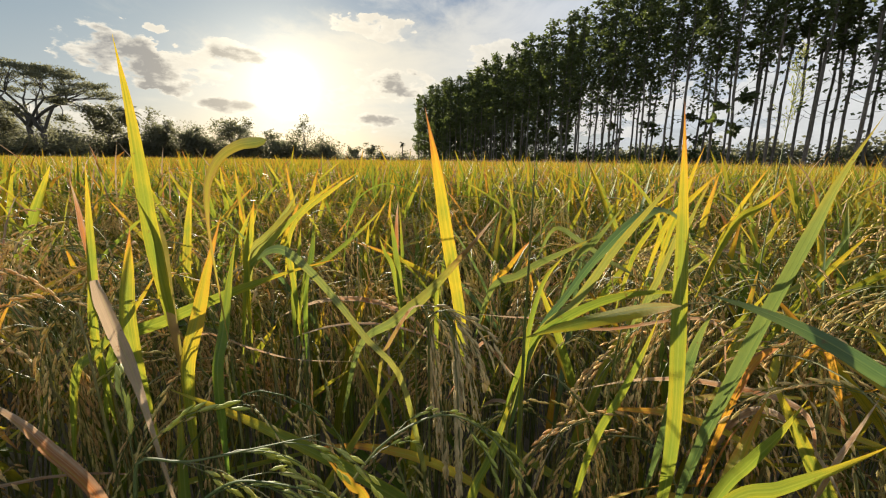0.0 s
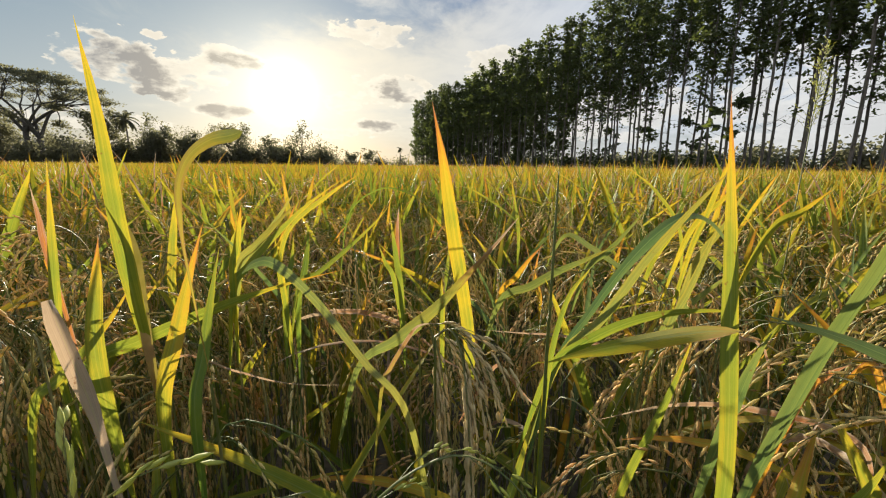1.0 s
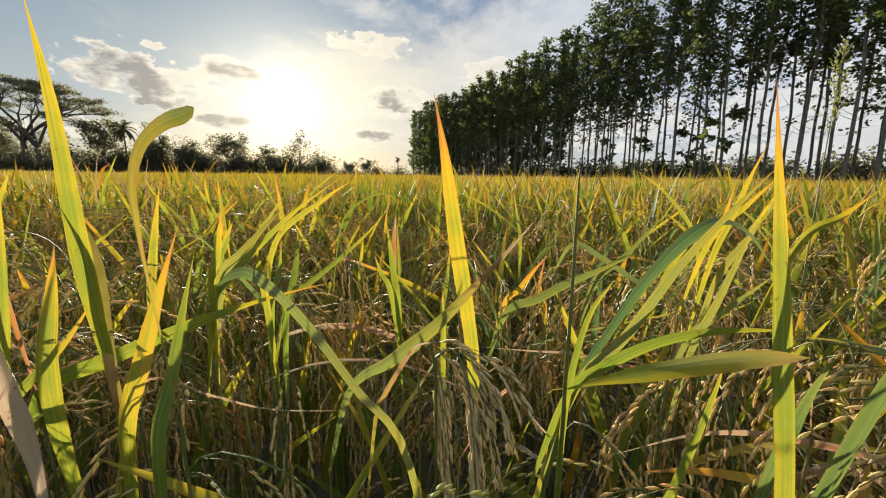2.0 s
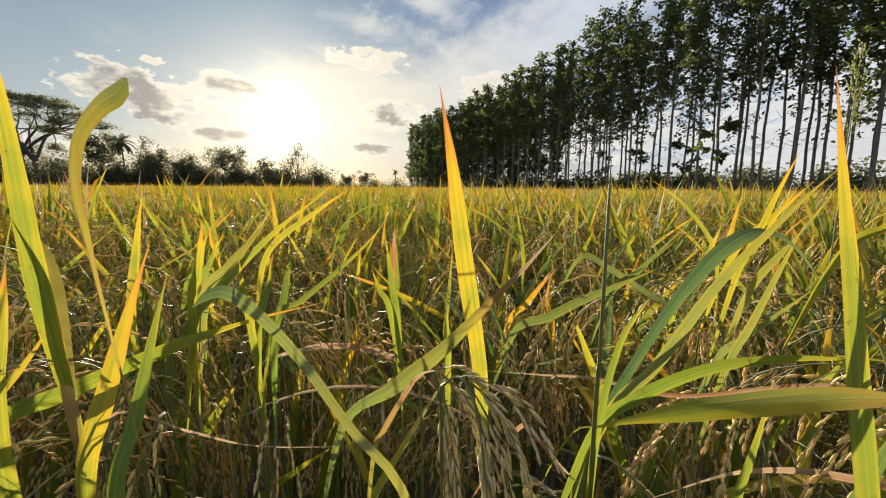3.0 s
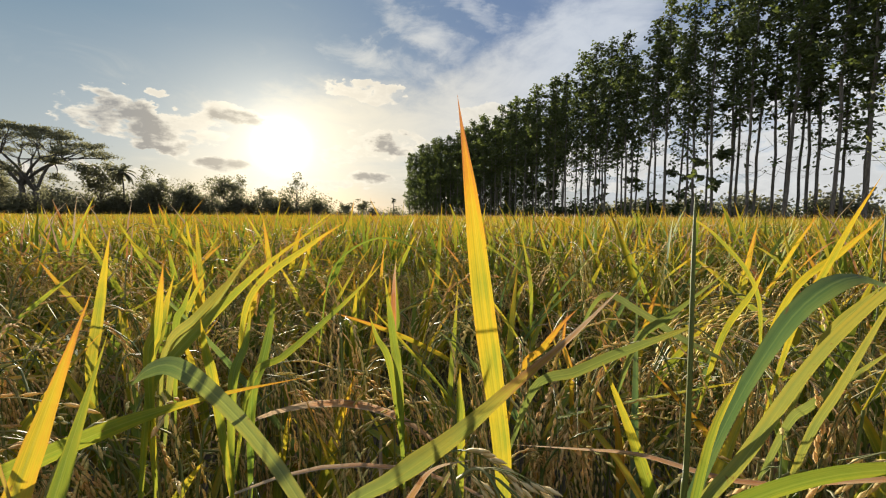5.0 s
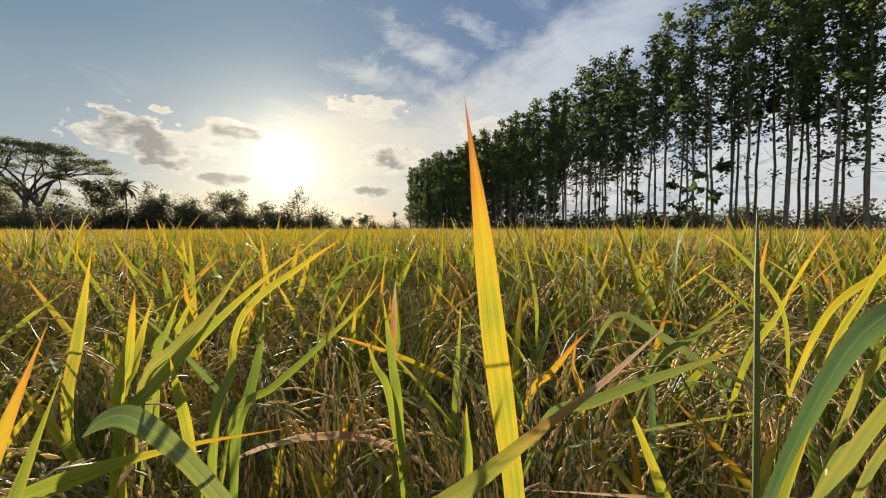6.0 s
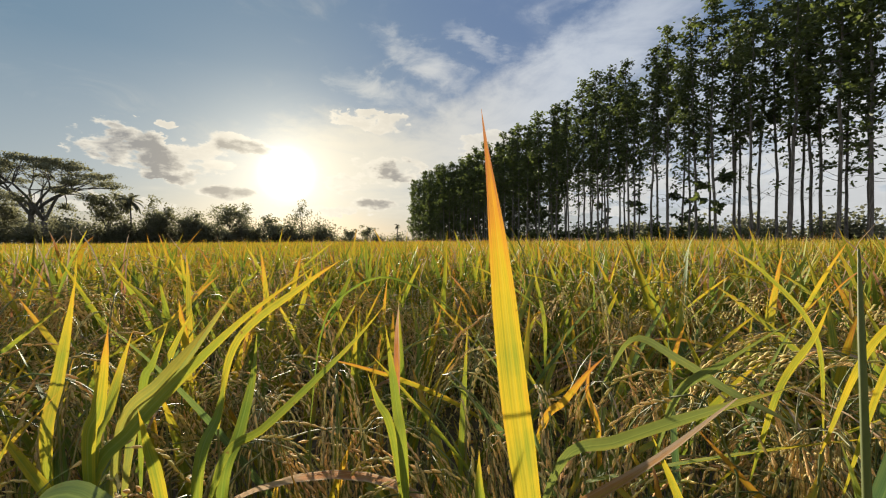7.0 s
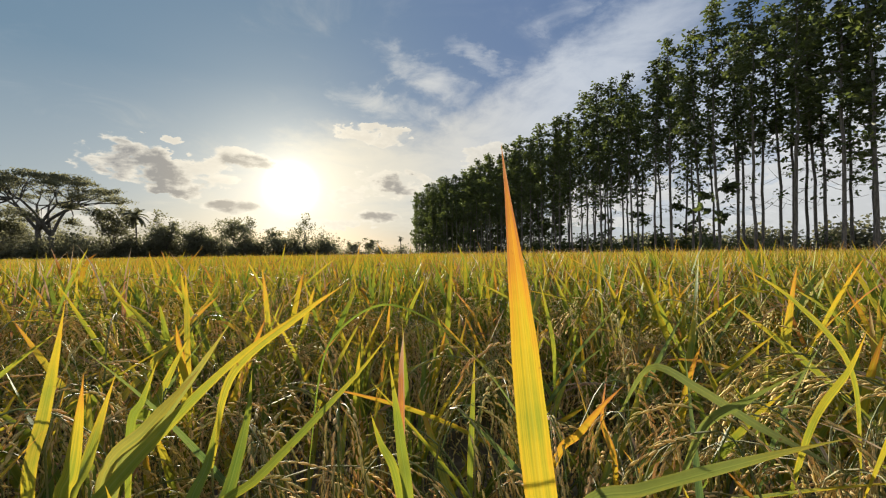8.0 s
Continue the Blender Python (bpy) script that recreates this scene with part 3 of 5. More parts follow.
# planting grid: near hills one by one, the rest as the field
NEAR = 1.75
r = np.random.default_rng(21)
far_hills = []
for gy in range(-16, 17):
    for gx in range(-26, 27):
        x, y = gx * 0.222 + r.normal() * 0.03, 0.26 + gy * 0.222 + r.normal() * 0.03
        d = math.hypot(x, y)
        inside = abs(math.atan2(x, y + 0.25)) < radians(57)
        if inside and 0.10 < y and d < NEAR:
            if math.hypot(x + 0.015, max(0, y - 0.32)) < 0.10:
                continue
            rice_hill(x, y, r, 0.995 if d < 0.75 else 1.03 if d < 1.2 else 1.12)
        elif d < 3.35 and d > 0.45:
            far_hills.append((x, y, inside))

bag = Bag()
flat_arrays = [b.arrays() for b in FLAT]
far_ears = [b.arrays() for b in EARS_FAR]
for x, y, ahead in far_hills:
    base = pose(x, y, 0) @ Matrix.Scale(r.uniform(0.94, 1.06), 4)
    for kind, k, m in plan_of_hill(r, 14 if ahead else 4):
        if kind == "leaf":
            w = flat_arrays[k % len(FLAT)][0] @ np.array((base @ m).to_3x3()).T
            if w[:, 2].max() + (base @ m).translation.z < 1.13 + 0.05 * r.random():
                merge(bag, flat_arrays[k % len(FLAT)], base @ m)
        elif kind == "ear" and r.random() < (0.30 if ahead else 0.05):
            merge(bag, far_ears[k], base @ m, 1)
tagged(new("rice_field", bag.mesh("rice_field", M_LEAF_FIELD, M_CULM, M_GRAIN_FIELD)), "dense golden green ripening rice of the paddy", "rice field", kind="stuff")


def far_rice(name, r0, r1, per_m2, leaves, width, spread, ears, label, seed, back=False):
    """Upper leaves and ears of the rice further off, in one mesh."""
    r = np.random.default_rng(seed)
    half = radians(180 if back else 56)
    n = int(half * (r1 * r1 - r0 * r0) * per_m2)
    d = np.sqrt(r.uniform(r0 * r0, r1 * r1, n))
    a = r.uniform(-half, half, n)
    x, y = d * np.sin(a), d * np.cos(a)
    keep = in_field(x, y)
    x, y = x[keep], y[keep]
    n = len(x) * leaves
    x, y = np.repeat(x, leaves) + r.normal(0, spread, n), np.repeat(y, leaves) + r.normal(0, spread, n)
    az, lean, bend = r.uniform(0, 2 * math.pi, n), r.uniform(0.02, 0.42, n), r.uniform(0.0, 0.6, n)
    size = r.uniform(0.24, 0.40, n)
    foot = r.uniform(0.66, 0.76, n) + 0.03 * np.sin(x * 0.8) * np.sin(y * 0.55)
    ear = r.random(n) < ears
    bend[ear] = r.uniform(1.6, 2.4, ear.sum())
    size[ear] = 0.26
    foot[ear] += 0.06
    w = np.where(ear, 1.3, 1.0) * r.uniform(0.7, 1.2, n) * width
    age = np.where(ear, r.uniform(0.55, 0.95, n), np.clip(r.normal(0.32, 0.13, n), 0.02, 0.72))
    segs = 3 if r0 < 10 else 2
    p = np.stack([x, y, foot], 1)
    h = np.stack([np.cos(az), np.sin(az), 0 * az], 1)
    turn = az + r.uniform(-1.2, 1.2, n)
    side = np.stack([-np.sin(turn), np.cos(turn), 0 * az], 1)
    rows = []
    for k in range(segs + 1):
        s = k / segs
        ww = np.where(ear, np.interp(s, (0, .4, .7, 1), (0.6, 1.0, 1.0, 0.4)), np.interp(s, (0, .4, .7, 1), (0.8, 1.0, 0.7, 0.03))) * w / 2
        rows.append(p - side * ww[:, None])
        rows.append(p + side * ww[:, None])
        ang = lean + bend * s
        p = p + (h * np.sin(ang)[:, None] + np.array([[0, 0, 1.0]]) * np.cos(ang)[:, None]) * (size / segs)[:, None]
    v = np.stack(rows, 1).reshape(-1, 3)
    corners = 2 * segs + 2
    f = np.array([[0, 1, 3, 2], [2, 3, 5, 4], [4, 5, 7, 6]])[:segs]
    f = (f[None] + (np.arange(n) * corners)[:, None, None]).reshape(-1, 4)
    uv = np.tile(np.stack([np.tile([0.3, 0.7], segs + 1), np.repeat(np.linspace(0, 1, segs + 1), 2)], 1), (n, 1))
    bag = Bag()
    bag.add(v, f, uv, np.repeat(age, corners))
    tagged(new(name, bag.mesh(name, M_LEAF_FIELD, smooth=False)), label, "rice field", kind="stuff")


far_rice("rice_field", 3.1, 14.0, 25.0, 10, 0.014, 0.06, 0.22, "golden green ripening rice across the paddy", 31)
far_rice("rice_field", 14.0, 42.0, 4.0, 8, 0.024, 0.16, 0.2, "golden rice in the middle of the paddy", 32)
far_rice("rice_field", 42.0, 112.0, 0.7, 6, 0.07, 0.4, 0.15, "golden rice towards the far edge of the paddy", 33)
far_rice("rice_field", 3.0, 9.0, 9.0, 8, 0.016, 0.08, 0.2, "golden green rice of the open paddy", 34, True)


def canopy_sheet():
    """The closed layer of stems and leaves under the far tips."""
    bag = Bag()
    rr = np.concatenate([np.linspace(3.0, 20, 50), np.geomspace(21, 130, 60)])
    a = np.linspace(0, 2 * math.pi, 240, endpoint=False)
    x, y = np.outer(rr, np.sin(a)), np.outer(rr, np.cos(a))
    z = 0.76 + 0.05 * np.sin(x * 3.1 + np.sin(y * 2.3)) * np.sin(y * 2.7 + np.sin(x * 1.9)) + 0.03 * np.sin(x * 0.8) * np.sin(y * 0.55)
    z[0] = 0.6
    v = np.stack([x, y, z], -1).reshape(-1, 3)
    i = np.arange(len(rr) - 1)[:, None] * 240
    j = np.arange(240)[None, :]
    k = (j + 1) % 240
    f = np.stack([i + j, i + k, i + 240 + k, i + 240 + j], -1).reshape(-1, 4)
    mid = v[f].mean(1)
    f = f[in_field(mid[:, 0], mid[:, 1])]
    bag.add(v, f)
    tagged(new("rice_field", bag.mesh("rice_canopy", M_CANOPY)), "closed mass of rice stems and leaves", "rice field", kind="stuff")


canopy_sheet()


# ---- trees ----
def leaf_cloud(bag, at, size, r, droop=0.35, slot=0, wide=0.55, out=None, flat=False, level=0.0):
    """Large single leaves pointing out and drooping: two quads folded along the midrib, or one for those far off."""
    n = len(at)
    way = r.normal(size=(n, 3)) * np.array([1, 1, 0.5]) - np.array([0, 0, droop])
    way = unit(way if out is None else way * 0.7 + out)
    side = unit(np.cross(way, r.normal(size=(n, 3)) + np.array([0, 0, level])))
    up = np.cross(way, side)
    L = (size * r.uniform(0.7, 1.25, n))[:, None]
    w = L * wide / 2
    tip, mid = at + way * L, at + way * L * 0.5 - up * L * 0.06
    k = (np.arange(n) * (4 if flat else 5))[:, None]
    if flat:
        v = np.stack([at, mid + side * w, tip - up * L * 0.12, mid - side * w], 1).reshape(-1, 3)
        f = k + np.array([[0, 1, 2, 3]])
    else:
        v = np.stack([at, mid + side * w + up * w * 0.4, tip - up * L * 0.12, mid, mid - side * w + up * w * 0.4], 1).reshape(-1, 3)
        f = np.concatenate([k + np.array([[0, 1, 2, 3]]), k + np.array([[0, 3, 2, 4]])])
    bag.add(v, f, slot=slot)


def plantation_tree(seed, tall, sprout=False, low=False, high=False, fine=False):
    """A slender straight plantation tree: bare pole below, narrow crown of big leaves in whorls above."""
    r = np.random.default_rng(seed)
    root = new("plantation_tree")
    wood, crown = Bag(), Bag()
    n = 14
    z = np.linspace(0, tall * 0.97, n)
    line = np.stack([np.cumsum(r.normal(0, 0.04, n)), np.cumsum(r.normal(0, 0.04, n)), z], 1)
    line[0, :2] = 0
    tube(wood, line, np.interp(z / tall, (0, 0.02, 0.05, 0.5, 1), (0.13, 0.098, 0.088, 0.064, 0.016)), 8)
    first = tall * (r.uniform(0.05, 0.12) if low else r.uniform(0.41, 0.50) if high else r.uniform(0.32, 0.44))
    whorls, tufts = [], []

    def on_trunk(h):
        return np.array([np.interp(h, z, line[:, 0]), np.interp(h, z, line[:, 1]), h])

    for h in np.arange(first, tall * 0.97, 0.56):
        for _ in range(2 if r.random() < 0.65 else 1):
            u = (h - first) / (tall - first)
            az = r.uniform(0, 2 * math.pi)
            reach = r.uniform(0.45, 1.55) * (1.0 - 0.55 * max(u - 0.3, 0) / 0.7) * (0.5 + 0.5 * min(1, u * 4))
            p = on_trunk(h)
            q = p + np.array([math.cos(az) * reach, math.sin(az) * reach, reach * r.uniform(0.25, 0.8)])
            limb = smooth_line([p, (p + q) / 2 - np.array([0, 0, 0.10 * reach]), q], 4)
            tube(wood, limb[::2], np.linspace(0.034, 0.010, 3), 3)
            for s in ((0.55, 1.0) if reach < 0.8 else (0.4, 0.7, 1.0)):
                thin = 0.55 if u < 0.12 else 1.0
                whorls.append((p + (q - p) * s, (q - p) / reach, int((r.integers(13, 21) if fine else r.integers(8, 13)) * thin)))
    for h in np.arange(first + 0.12 * (tall - first), tall * 0.985, 0.44):
        az = r.uniform(0, 2 * math.pi)
        whorls.append((on_trunk(h), np.array([math.cos(az), math.sin(az), 0.3]), 19 if fine else 12))
    whorls.append((line[-1], np.array([0, 0, 1.0]), 16))
    if sprout:
        for _ in range(int(r.integers(4, 7))):
            h, az = r.uniform(2.6, 5.2), r.uniform(0, 2 * math.pi)
            way = np.array([math.cos(az), math.sin(az), 0.35])
            q = on_trunk(h) + way * r.uniform(0.35, 0.8)
            tube(wood, smooth_line([on_trunk(h), (on_trunk(h) + q) / 2, q], 3), np.linspace(0.03, 0.012, 4), 4)
            tufts.append((q, way, 15))
            tufts.append(((on_trunk(h) + q) / 2, way, 9))
    # stray leafy twigs and bare dead ones below the crown
    for k in range(int(r.integers(5, 9))):
        h = r.uniform(0.20, 0.42) * tall
        az = r.uniform(0, 2 * math.pi)
        a = on_trunk(h)
        way = np.array([math.cos(az), math.sin(az), r.uniform(-0.1, 0.7)])
        q = a + way * r.uniform(0.35, 1.2)
        tube(wood, smooth_line([a, (q + a) / 2 - np.array([0, 0, 0.06]), q], 3), np.linspace(0.016, 0.006, 4), 3)
        if k % 2:
            whorls.append((q, way, int(r.integers(3, 7))))
    if tufts:
        at = np.concatenate([np.repeat(c[None], k, 0) for c, _, k in tufts])
        out = np.concatenate([np.repeat(w[None], k, 0) for _, w, k in tufts])
        leaf_cloud(crown, at + r.normal(0, 0.08, at.shape), 0.46, r, 0.5, wide=0.5, out=out * 0.5)
    at = np.concatenate([np.repeat(c[None], k, 0) for c, _, k in whorls])
    out = np.concatenate([np.repeat(w[None], k, 0) for _, w, k in whorls])
    at = at + r.normal(0, 0.15, at.shape)
    leaf_cloud(crown, at, 0.27 if fine else 0.38, r, 0.7, wide=0.56, out=out * 0.6)
    part("trunk", wood.mesh("plantation_trunk", M_BARK), root)
    part("crown", crown.mesh("plantation_crown", M_TREE, smooth=False), root)
    return tagged(root, "tall slender plantation tree with bare trunk and dark leafy crown", "tree", "plantation trees in rows")


PROTOTYPES = [plantation_tree(100 + k, 15.3, k in (5, 8), k > 8, k < 3, k < 6) for k in range(12)]
r = np.random.default_rng(9)
used = set()


def plant(x, y, k, size):
    """One more tree of the plantation, slightly out of plumb."""
    m = pose(x, y, 0, r.normal() * 0.5, r.normal() * 0.5, r.uniform(0, 360)) @ Matrix.Scale(size, 4)
    if k in used:
        ob = copy_thing(PROTOTYPES[k], m)
        ob.scale = (size, size, size)
    else:
        used.add(k)
        PROTOTYPES[k].matrix_world = m


# the nearer end of the rows, tree by tree: (along the row, row); spaced to fit the camera's view
NEAR_TREES = (
    (33.9, 0), (32.2, 0), (29.8, 0), (28.25, 0), (26.05, 0), (23.75, 0), (21.4, 0), (20.0, 0), (17.9, 0), (15.7, 0), (13.4, 0), (11.3, 0),
    (36.0, 1), (33.7, 1), (30.0, 1), (28.4, 1), (27.2, 1), (25.2, 1), (24.8, 1), (22.5, 1), (20.8, 1), (18.3, 1), (16.4, 1), (14.0, 1),
    (35.2, 2), (33.1, 2), (32.6, 2), (29.2, 2), (28.5, 2), (25.9, 2), (23.0, 2), (19.7, 2))
for y, row in NEAR_TREES:
    plant(row_x(y) + row * 3.3, y, 5 if (y, row) == (28.25, 0) else int(r.integers(5)), r.uniform(0.94, 1.05) * np.interp(y, (12, 30, 36), (1.20, 1.15, 1.13)))
for row in range(4):
    for i in range(36):
        y0 = 36.2 + i * 2.1 + row * 0.9
        if y0 > 109 or (row == 2 and i % 3 == 1) or (row == 3 and y0 < 60):
            continue
        size = r.uniform(0.93, 1.06) * np.interp(y0, (36, 46, 60, 95, 109), (1.13, 1.09, 1.05, 1.08, 1.0))
        k = int(r.integers(9, 12)) if (y0 > 86 or (y0 > 62 and row > 1)) else int(r.integers(3, 9) if y0 < 50 else r.integers(5, 9))
        plant(row_x(y0) + row * 3.1 + r.normal() * 0.2, y0 + r.normal() * 0.22, k, size)
for row in range(2):
    for i in range(7):
        plant(row_x(9.0 - i * 2.2) + row * 3.3 + r.normal() * 0.2, 9.0 - i * 2.2 + r.normal() * 0.2, int(r.integers(5)), r.uniform(1.1, 1.22))
for k, ob in enumerate(PROTOTYPES):
    if k not in used:
        for c in list(ob.children):
            bpy.data.objects.remove(c)
        bpy.data.objects.remove(ob)


def rain_tree(x, y, tall, wide, seed, label):
    """An old spreading tree on two trunks: bare forking boughs under a domed, layered crown with sky between the layers."""
    r = np.random.default_rng(seed)
    root = new("rain_tree")
    forks = []
    for sx, top in ((-0.9, 0.36), (0.8, 0.30)):
        bag = Bag()
        foot, fork = np.array([sx, 0.0, 0.0]), np.array([sx * 1.25, r.normal() * 0.3, tall * top])
        tube(bag, smooth_line([foot, (foot + fork) / 2 + np.array([0.12, 0, 0]), fork], 6), np.interp(np.linspace(0, 1, 7), (0, .15, 1), (0.72, 0.52, 0.42)), 9)
        part("trunk", bag.mesh("trunk", M_BARK_DARK), root)
        forks.append(fork)
    nodes = []
    for k in range(9):
        fork = forks[k % 2]
        az = 2 * math.pi * k / 9 + r.normal() * 0.15
        rho = 0.18 if k == 4 else r.uniform(0.36, 0.52)
        node = np.array([math.cos(az) * rho * wide, math.sin(az) * rho * wide, tall * r.uniform(0.60, 0.72)])
        bough = Bag()
        tube(bough, smooth_line([fork, fork + (node - fork) * np.array([0.45, 0.45, 0.55]) + r.normal(0, 0.25, 3), node], 7), np.linspace(0.30, 0.15, 8), 6)
        part("branch", bough.mesh("branch", M_BARK_DARK), root)
        nodes.append(node)
    pads = []
    for k in range(30):
        rho, az = math.sqrt((k + 0.5) / 30), 2.39996 * k
        pads.append((math.cos(az) * rho * wide, math.sin(az) * rho * wide, tall * (0.955 - 0.27 * rho ** 2.4 + r.normal() * 0.02), r.uniform(1.5, 2.5)))
    for k in range(9):
        az, rho = 2 * math.pi * (k + 0.3) / 9 + r.normal() * 0.2, r.uniform(0.62, 0.9)
        pads.append((math.cos(az) * rho * wide, math.sin(az) * rho * wide, tall * r.uniform(0.46, 0.60), r.uniform(0.9, 1.5)))
    at = []
    for px, py, pz, pr in pads:
        q = np.array([px, py, pz - 0.25])
        start = min(nodes, key=lambda p: float(np.hypot(*(p - q)[:2])))
        limb = smooth_line([start, start + (q - start) * np.array([0.5, 0.5, 0.4]) + r.normal(0, 0.3, 3), q], 6)
        bough = Bag()
        tube(bough, limb, np.linspace(0.13, 0.04, 7), 5)
        for _ in range(5):
            b = limb[int(r.integers(2, 6))]
            e = q + np.array([r.normal() * pr * 0.6, r.normal() * pr * 0.6, r.uniform(-0.1, 0.35)])
            tube(bough, smooth_line([b, (b + e) / 2 - np.array([0, 0, 0.15]), e], 3), np.linspace(0.06, 0.02, 4), 4)
        part("branch", bough.mesh("branch", M_BARK_DARK), root)
        for _ in range(13):
            c = q + np.array([r.normal() * pr * 0.55, r.normal() * pr * 0.55, 0.25 + r.normal() * 0.30])
            at.append(c + r.normal(size=(38, 3)) * np.array([0.5, 0.5, 0.17]))
    crown = Bag()
    leaf_cloud(crown, np.concatenate(at), 0.32, r, 0.1, wide=0.8, flat=True, level=1.6)
    part("crown", crown.mesh("crown", M_WOODS, smooth=False), root)
    root.matrix_world = pose(x, y, 0, 0, 0, 0)
    return tagged(root, label, "tree")


def broad_tree(name, label, x, y, tall, wide, seed, trunk=0.25, clear=0.3, flat=0.5, leaves=1400, leaf=0.35, gaps=0.9, limbs=9, stems=1):
    """A spreading tree: trunk, forking limbs and a crown of many leaf clumps."""
    r = np.random.default_rng(seed)
    root = new(name)
    wood, crown = Bag(), Bag()
    tips = []
    for st in range(stems):
        foot = np.array([(st - (stems - 1) / 2) * trunk * 5.0, r.normal() * 0.2, 0.0])
        fork = np.array([foot[0] * 1.3 + r.normal() * 0.2, foot[1], tall * clear])
        tube(wood, smooth_line([foot, (foot + fork) / 2 + r.normal(0, trunk * 0.3, 3), fork], 6), np.linspace(trunk * 1.25, trunk * 0.75, 7), 8)
        for k in range(limbs):
            az = 2 * math.pi * (k + r.uniform(-0.3, 0.3)) / limbs + st
            out = wide * r.uniform(0.45, 0.95)
            up = tall * (clear + (1 - clear) * r.uniform(0.45, 0.93) * (1.0 - flat * 0.35 * out / wide))
            q = np.array([fork[0] * 0.5 + math.cos(az) * out, math.sin(az) * out, up])
            mid = fork + (q - fork) * np.array([0.42, 0.42, 0.55]) + r.normal(0, 0.06 * wide, 3)
            limb = smooth_line([fork, mid, q], 6)
            bough = Bag()
            tube(bough, limb, np.linspace(trunk * 0.42, trunk * 0.07, 7), 5)
            tips.append(q)
            for j in range(4):
                b = limb[int(r.integers(2, 6))]
                e = b + np.array([r.normal() * wide * 0.22, r.normal() * wide * 0.22, abs(r.normal()) * tall * 0.10 + tall * 0.02])
                e[2] = min(e[2], tall * 0.98)
                tube(bough, smooth_line([b, (b + e) / 2 + r.normal(0, 0.03 * wide, 3), e], 3), np.linspace(trunk * 0.2, trunk * 0.05, 4), 4)
                tips.append(e)
            part("branch", bough.mesh("branch", M_BARK_DARK), root)
    tips = np.array(tips)
    pick = tips[r.integers(len(tips), size=leaves)]
    at = pick + r.normal(size=(leaves, 3)) * np.array([wide * 0.13, wide * 0.13, tall * 0.045]) * gaps
    at[:, 2] = np.clip(at[:, 2], 0.4, tall)
    leaf_cloud(crown, at, leaf, r, 0.1, wide=0.75, flat=True)
    part("trunk", wood.mesh("trunk", M_BARK_DARK), root)
    part("crown", crown.mesh("crown", M_WOODS, smooth=False), root)
    root.matrix_world = pose(x, y, 0, 0, 0, 0)
    return tagged(root, label, "tree")


def shrub(x, y, tall, wide, seed, label, leaf=0.3, leaves=900, mat=None):
    """A dense bush with many stems from the ground."""
    r = np.random.default_rng(seed)
    root = new("shrub")
    wood, crown = Bag(), Bag()
    tips = []
    for k in range(9):
        az, out = r.uniform(0, 2 * math.pi), wide * r.uniform(0.2, 0.9)
        q = np.array([math.cos(az) * out, math.sin(az) * out, tall * r.uniform(0.45, 0.95) * (1 - 0.35 * (out / wide) ** 2)])
        tube(wood, smooth_line([np.zeros(3), q * np.array([0.4, 0.4, 0.6]), q], 4), np.linspace(0.06, 0.015, 5), 4)
        tips += [q, q * 0.7, q * np.array([0.9, 0.9, 0.4])]
    tips = np.array(tips)
    at = tips[r.integers(len(tips), size=leaves)] + r.normal(size=(leaves, 3)) * np.array([wide * 0.22, wide * 0.22, tall * 0.13])
    at[:, 2] = np.clip(at[:, 2], 0.05, tall * 1.05)
    leaf_cloud(crown, at, leaf, r, 0.0, wide=0.75, flat=True)
    part("trunk", wood.mesh("shrub_stems", M_BARK_DARK), root)
    part("foliage", crown.mesh("shrub_foliage", mat or M_WOODS, smooth=False), root)
    root.matrix_world = pose(x, y, 0, 0, 0, 0)
    return tagged(root, label, "shrub")


def palm(x, y, tall, seed, label, fronds=30, reach=3.0):
    r = np.random.default_rng(seed)
    root = new("palm_tree")
    wood, crown = Bag(), Bag()
    line = smooth_line([(0, 0, 0), (0.15, 0.1, tall * 0.5), (0.0, 0, tall)], 8)
    tube(wood, line, np.linspace(0.2, 0.12, 9), 7)
    for k in range(fronds):
        az, rise = 2.4 * k, r.uniform(-0.6, 1.35)
        rib = arc(reach * r.uniform(0.8, 1.1), math.pi / 2 - rise, r.uniform(1.1, 1.9), 10, 1.2)
        c, s = math.cos(az), math.sin(az)
        rib = np.stack([rib[:, 0] * c, rib[:, 0] * s, rib[:, 2] + tall], 1)
        tube(crown, rib, np.linspace(0.03, 0.008, 11), 3)
        t = unit(np.gradient(rib, axis=0))
        out = np.array([-s, c, 0.0])
        for i in range(1, 11):
            for sign in (-1, 1):
                for q in (0.0, 0.5):
                    p = rib[i] - t[i] * q * reach / 10
                    d = unit(out * sign + t[i] * 0.6 - np.array([0, 0, 0.35]))
                    L = 0.65 * reach / 3 * math.sin(math.pi * (0.1 + 0.85 * i / 11))
                    blade(crown, np.array([p, p + d * L * 0.5, p + d * L - np.array([0, 0, 0.25 * L])]), 0.15, side=t[i], fold=0.0, across=2)
    part("trunk", wood.mesh("palm_trunk", M_BARK_DARK), root)
    part("fronds", crown.mesh("palm_fronds", M_WOODS, smooth=False), root)
    root.matrix_world = pose(x, y, 0)
    return tagged(root, label, "palm tree")


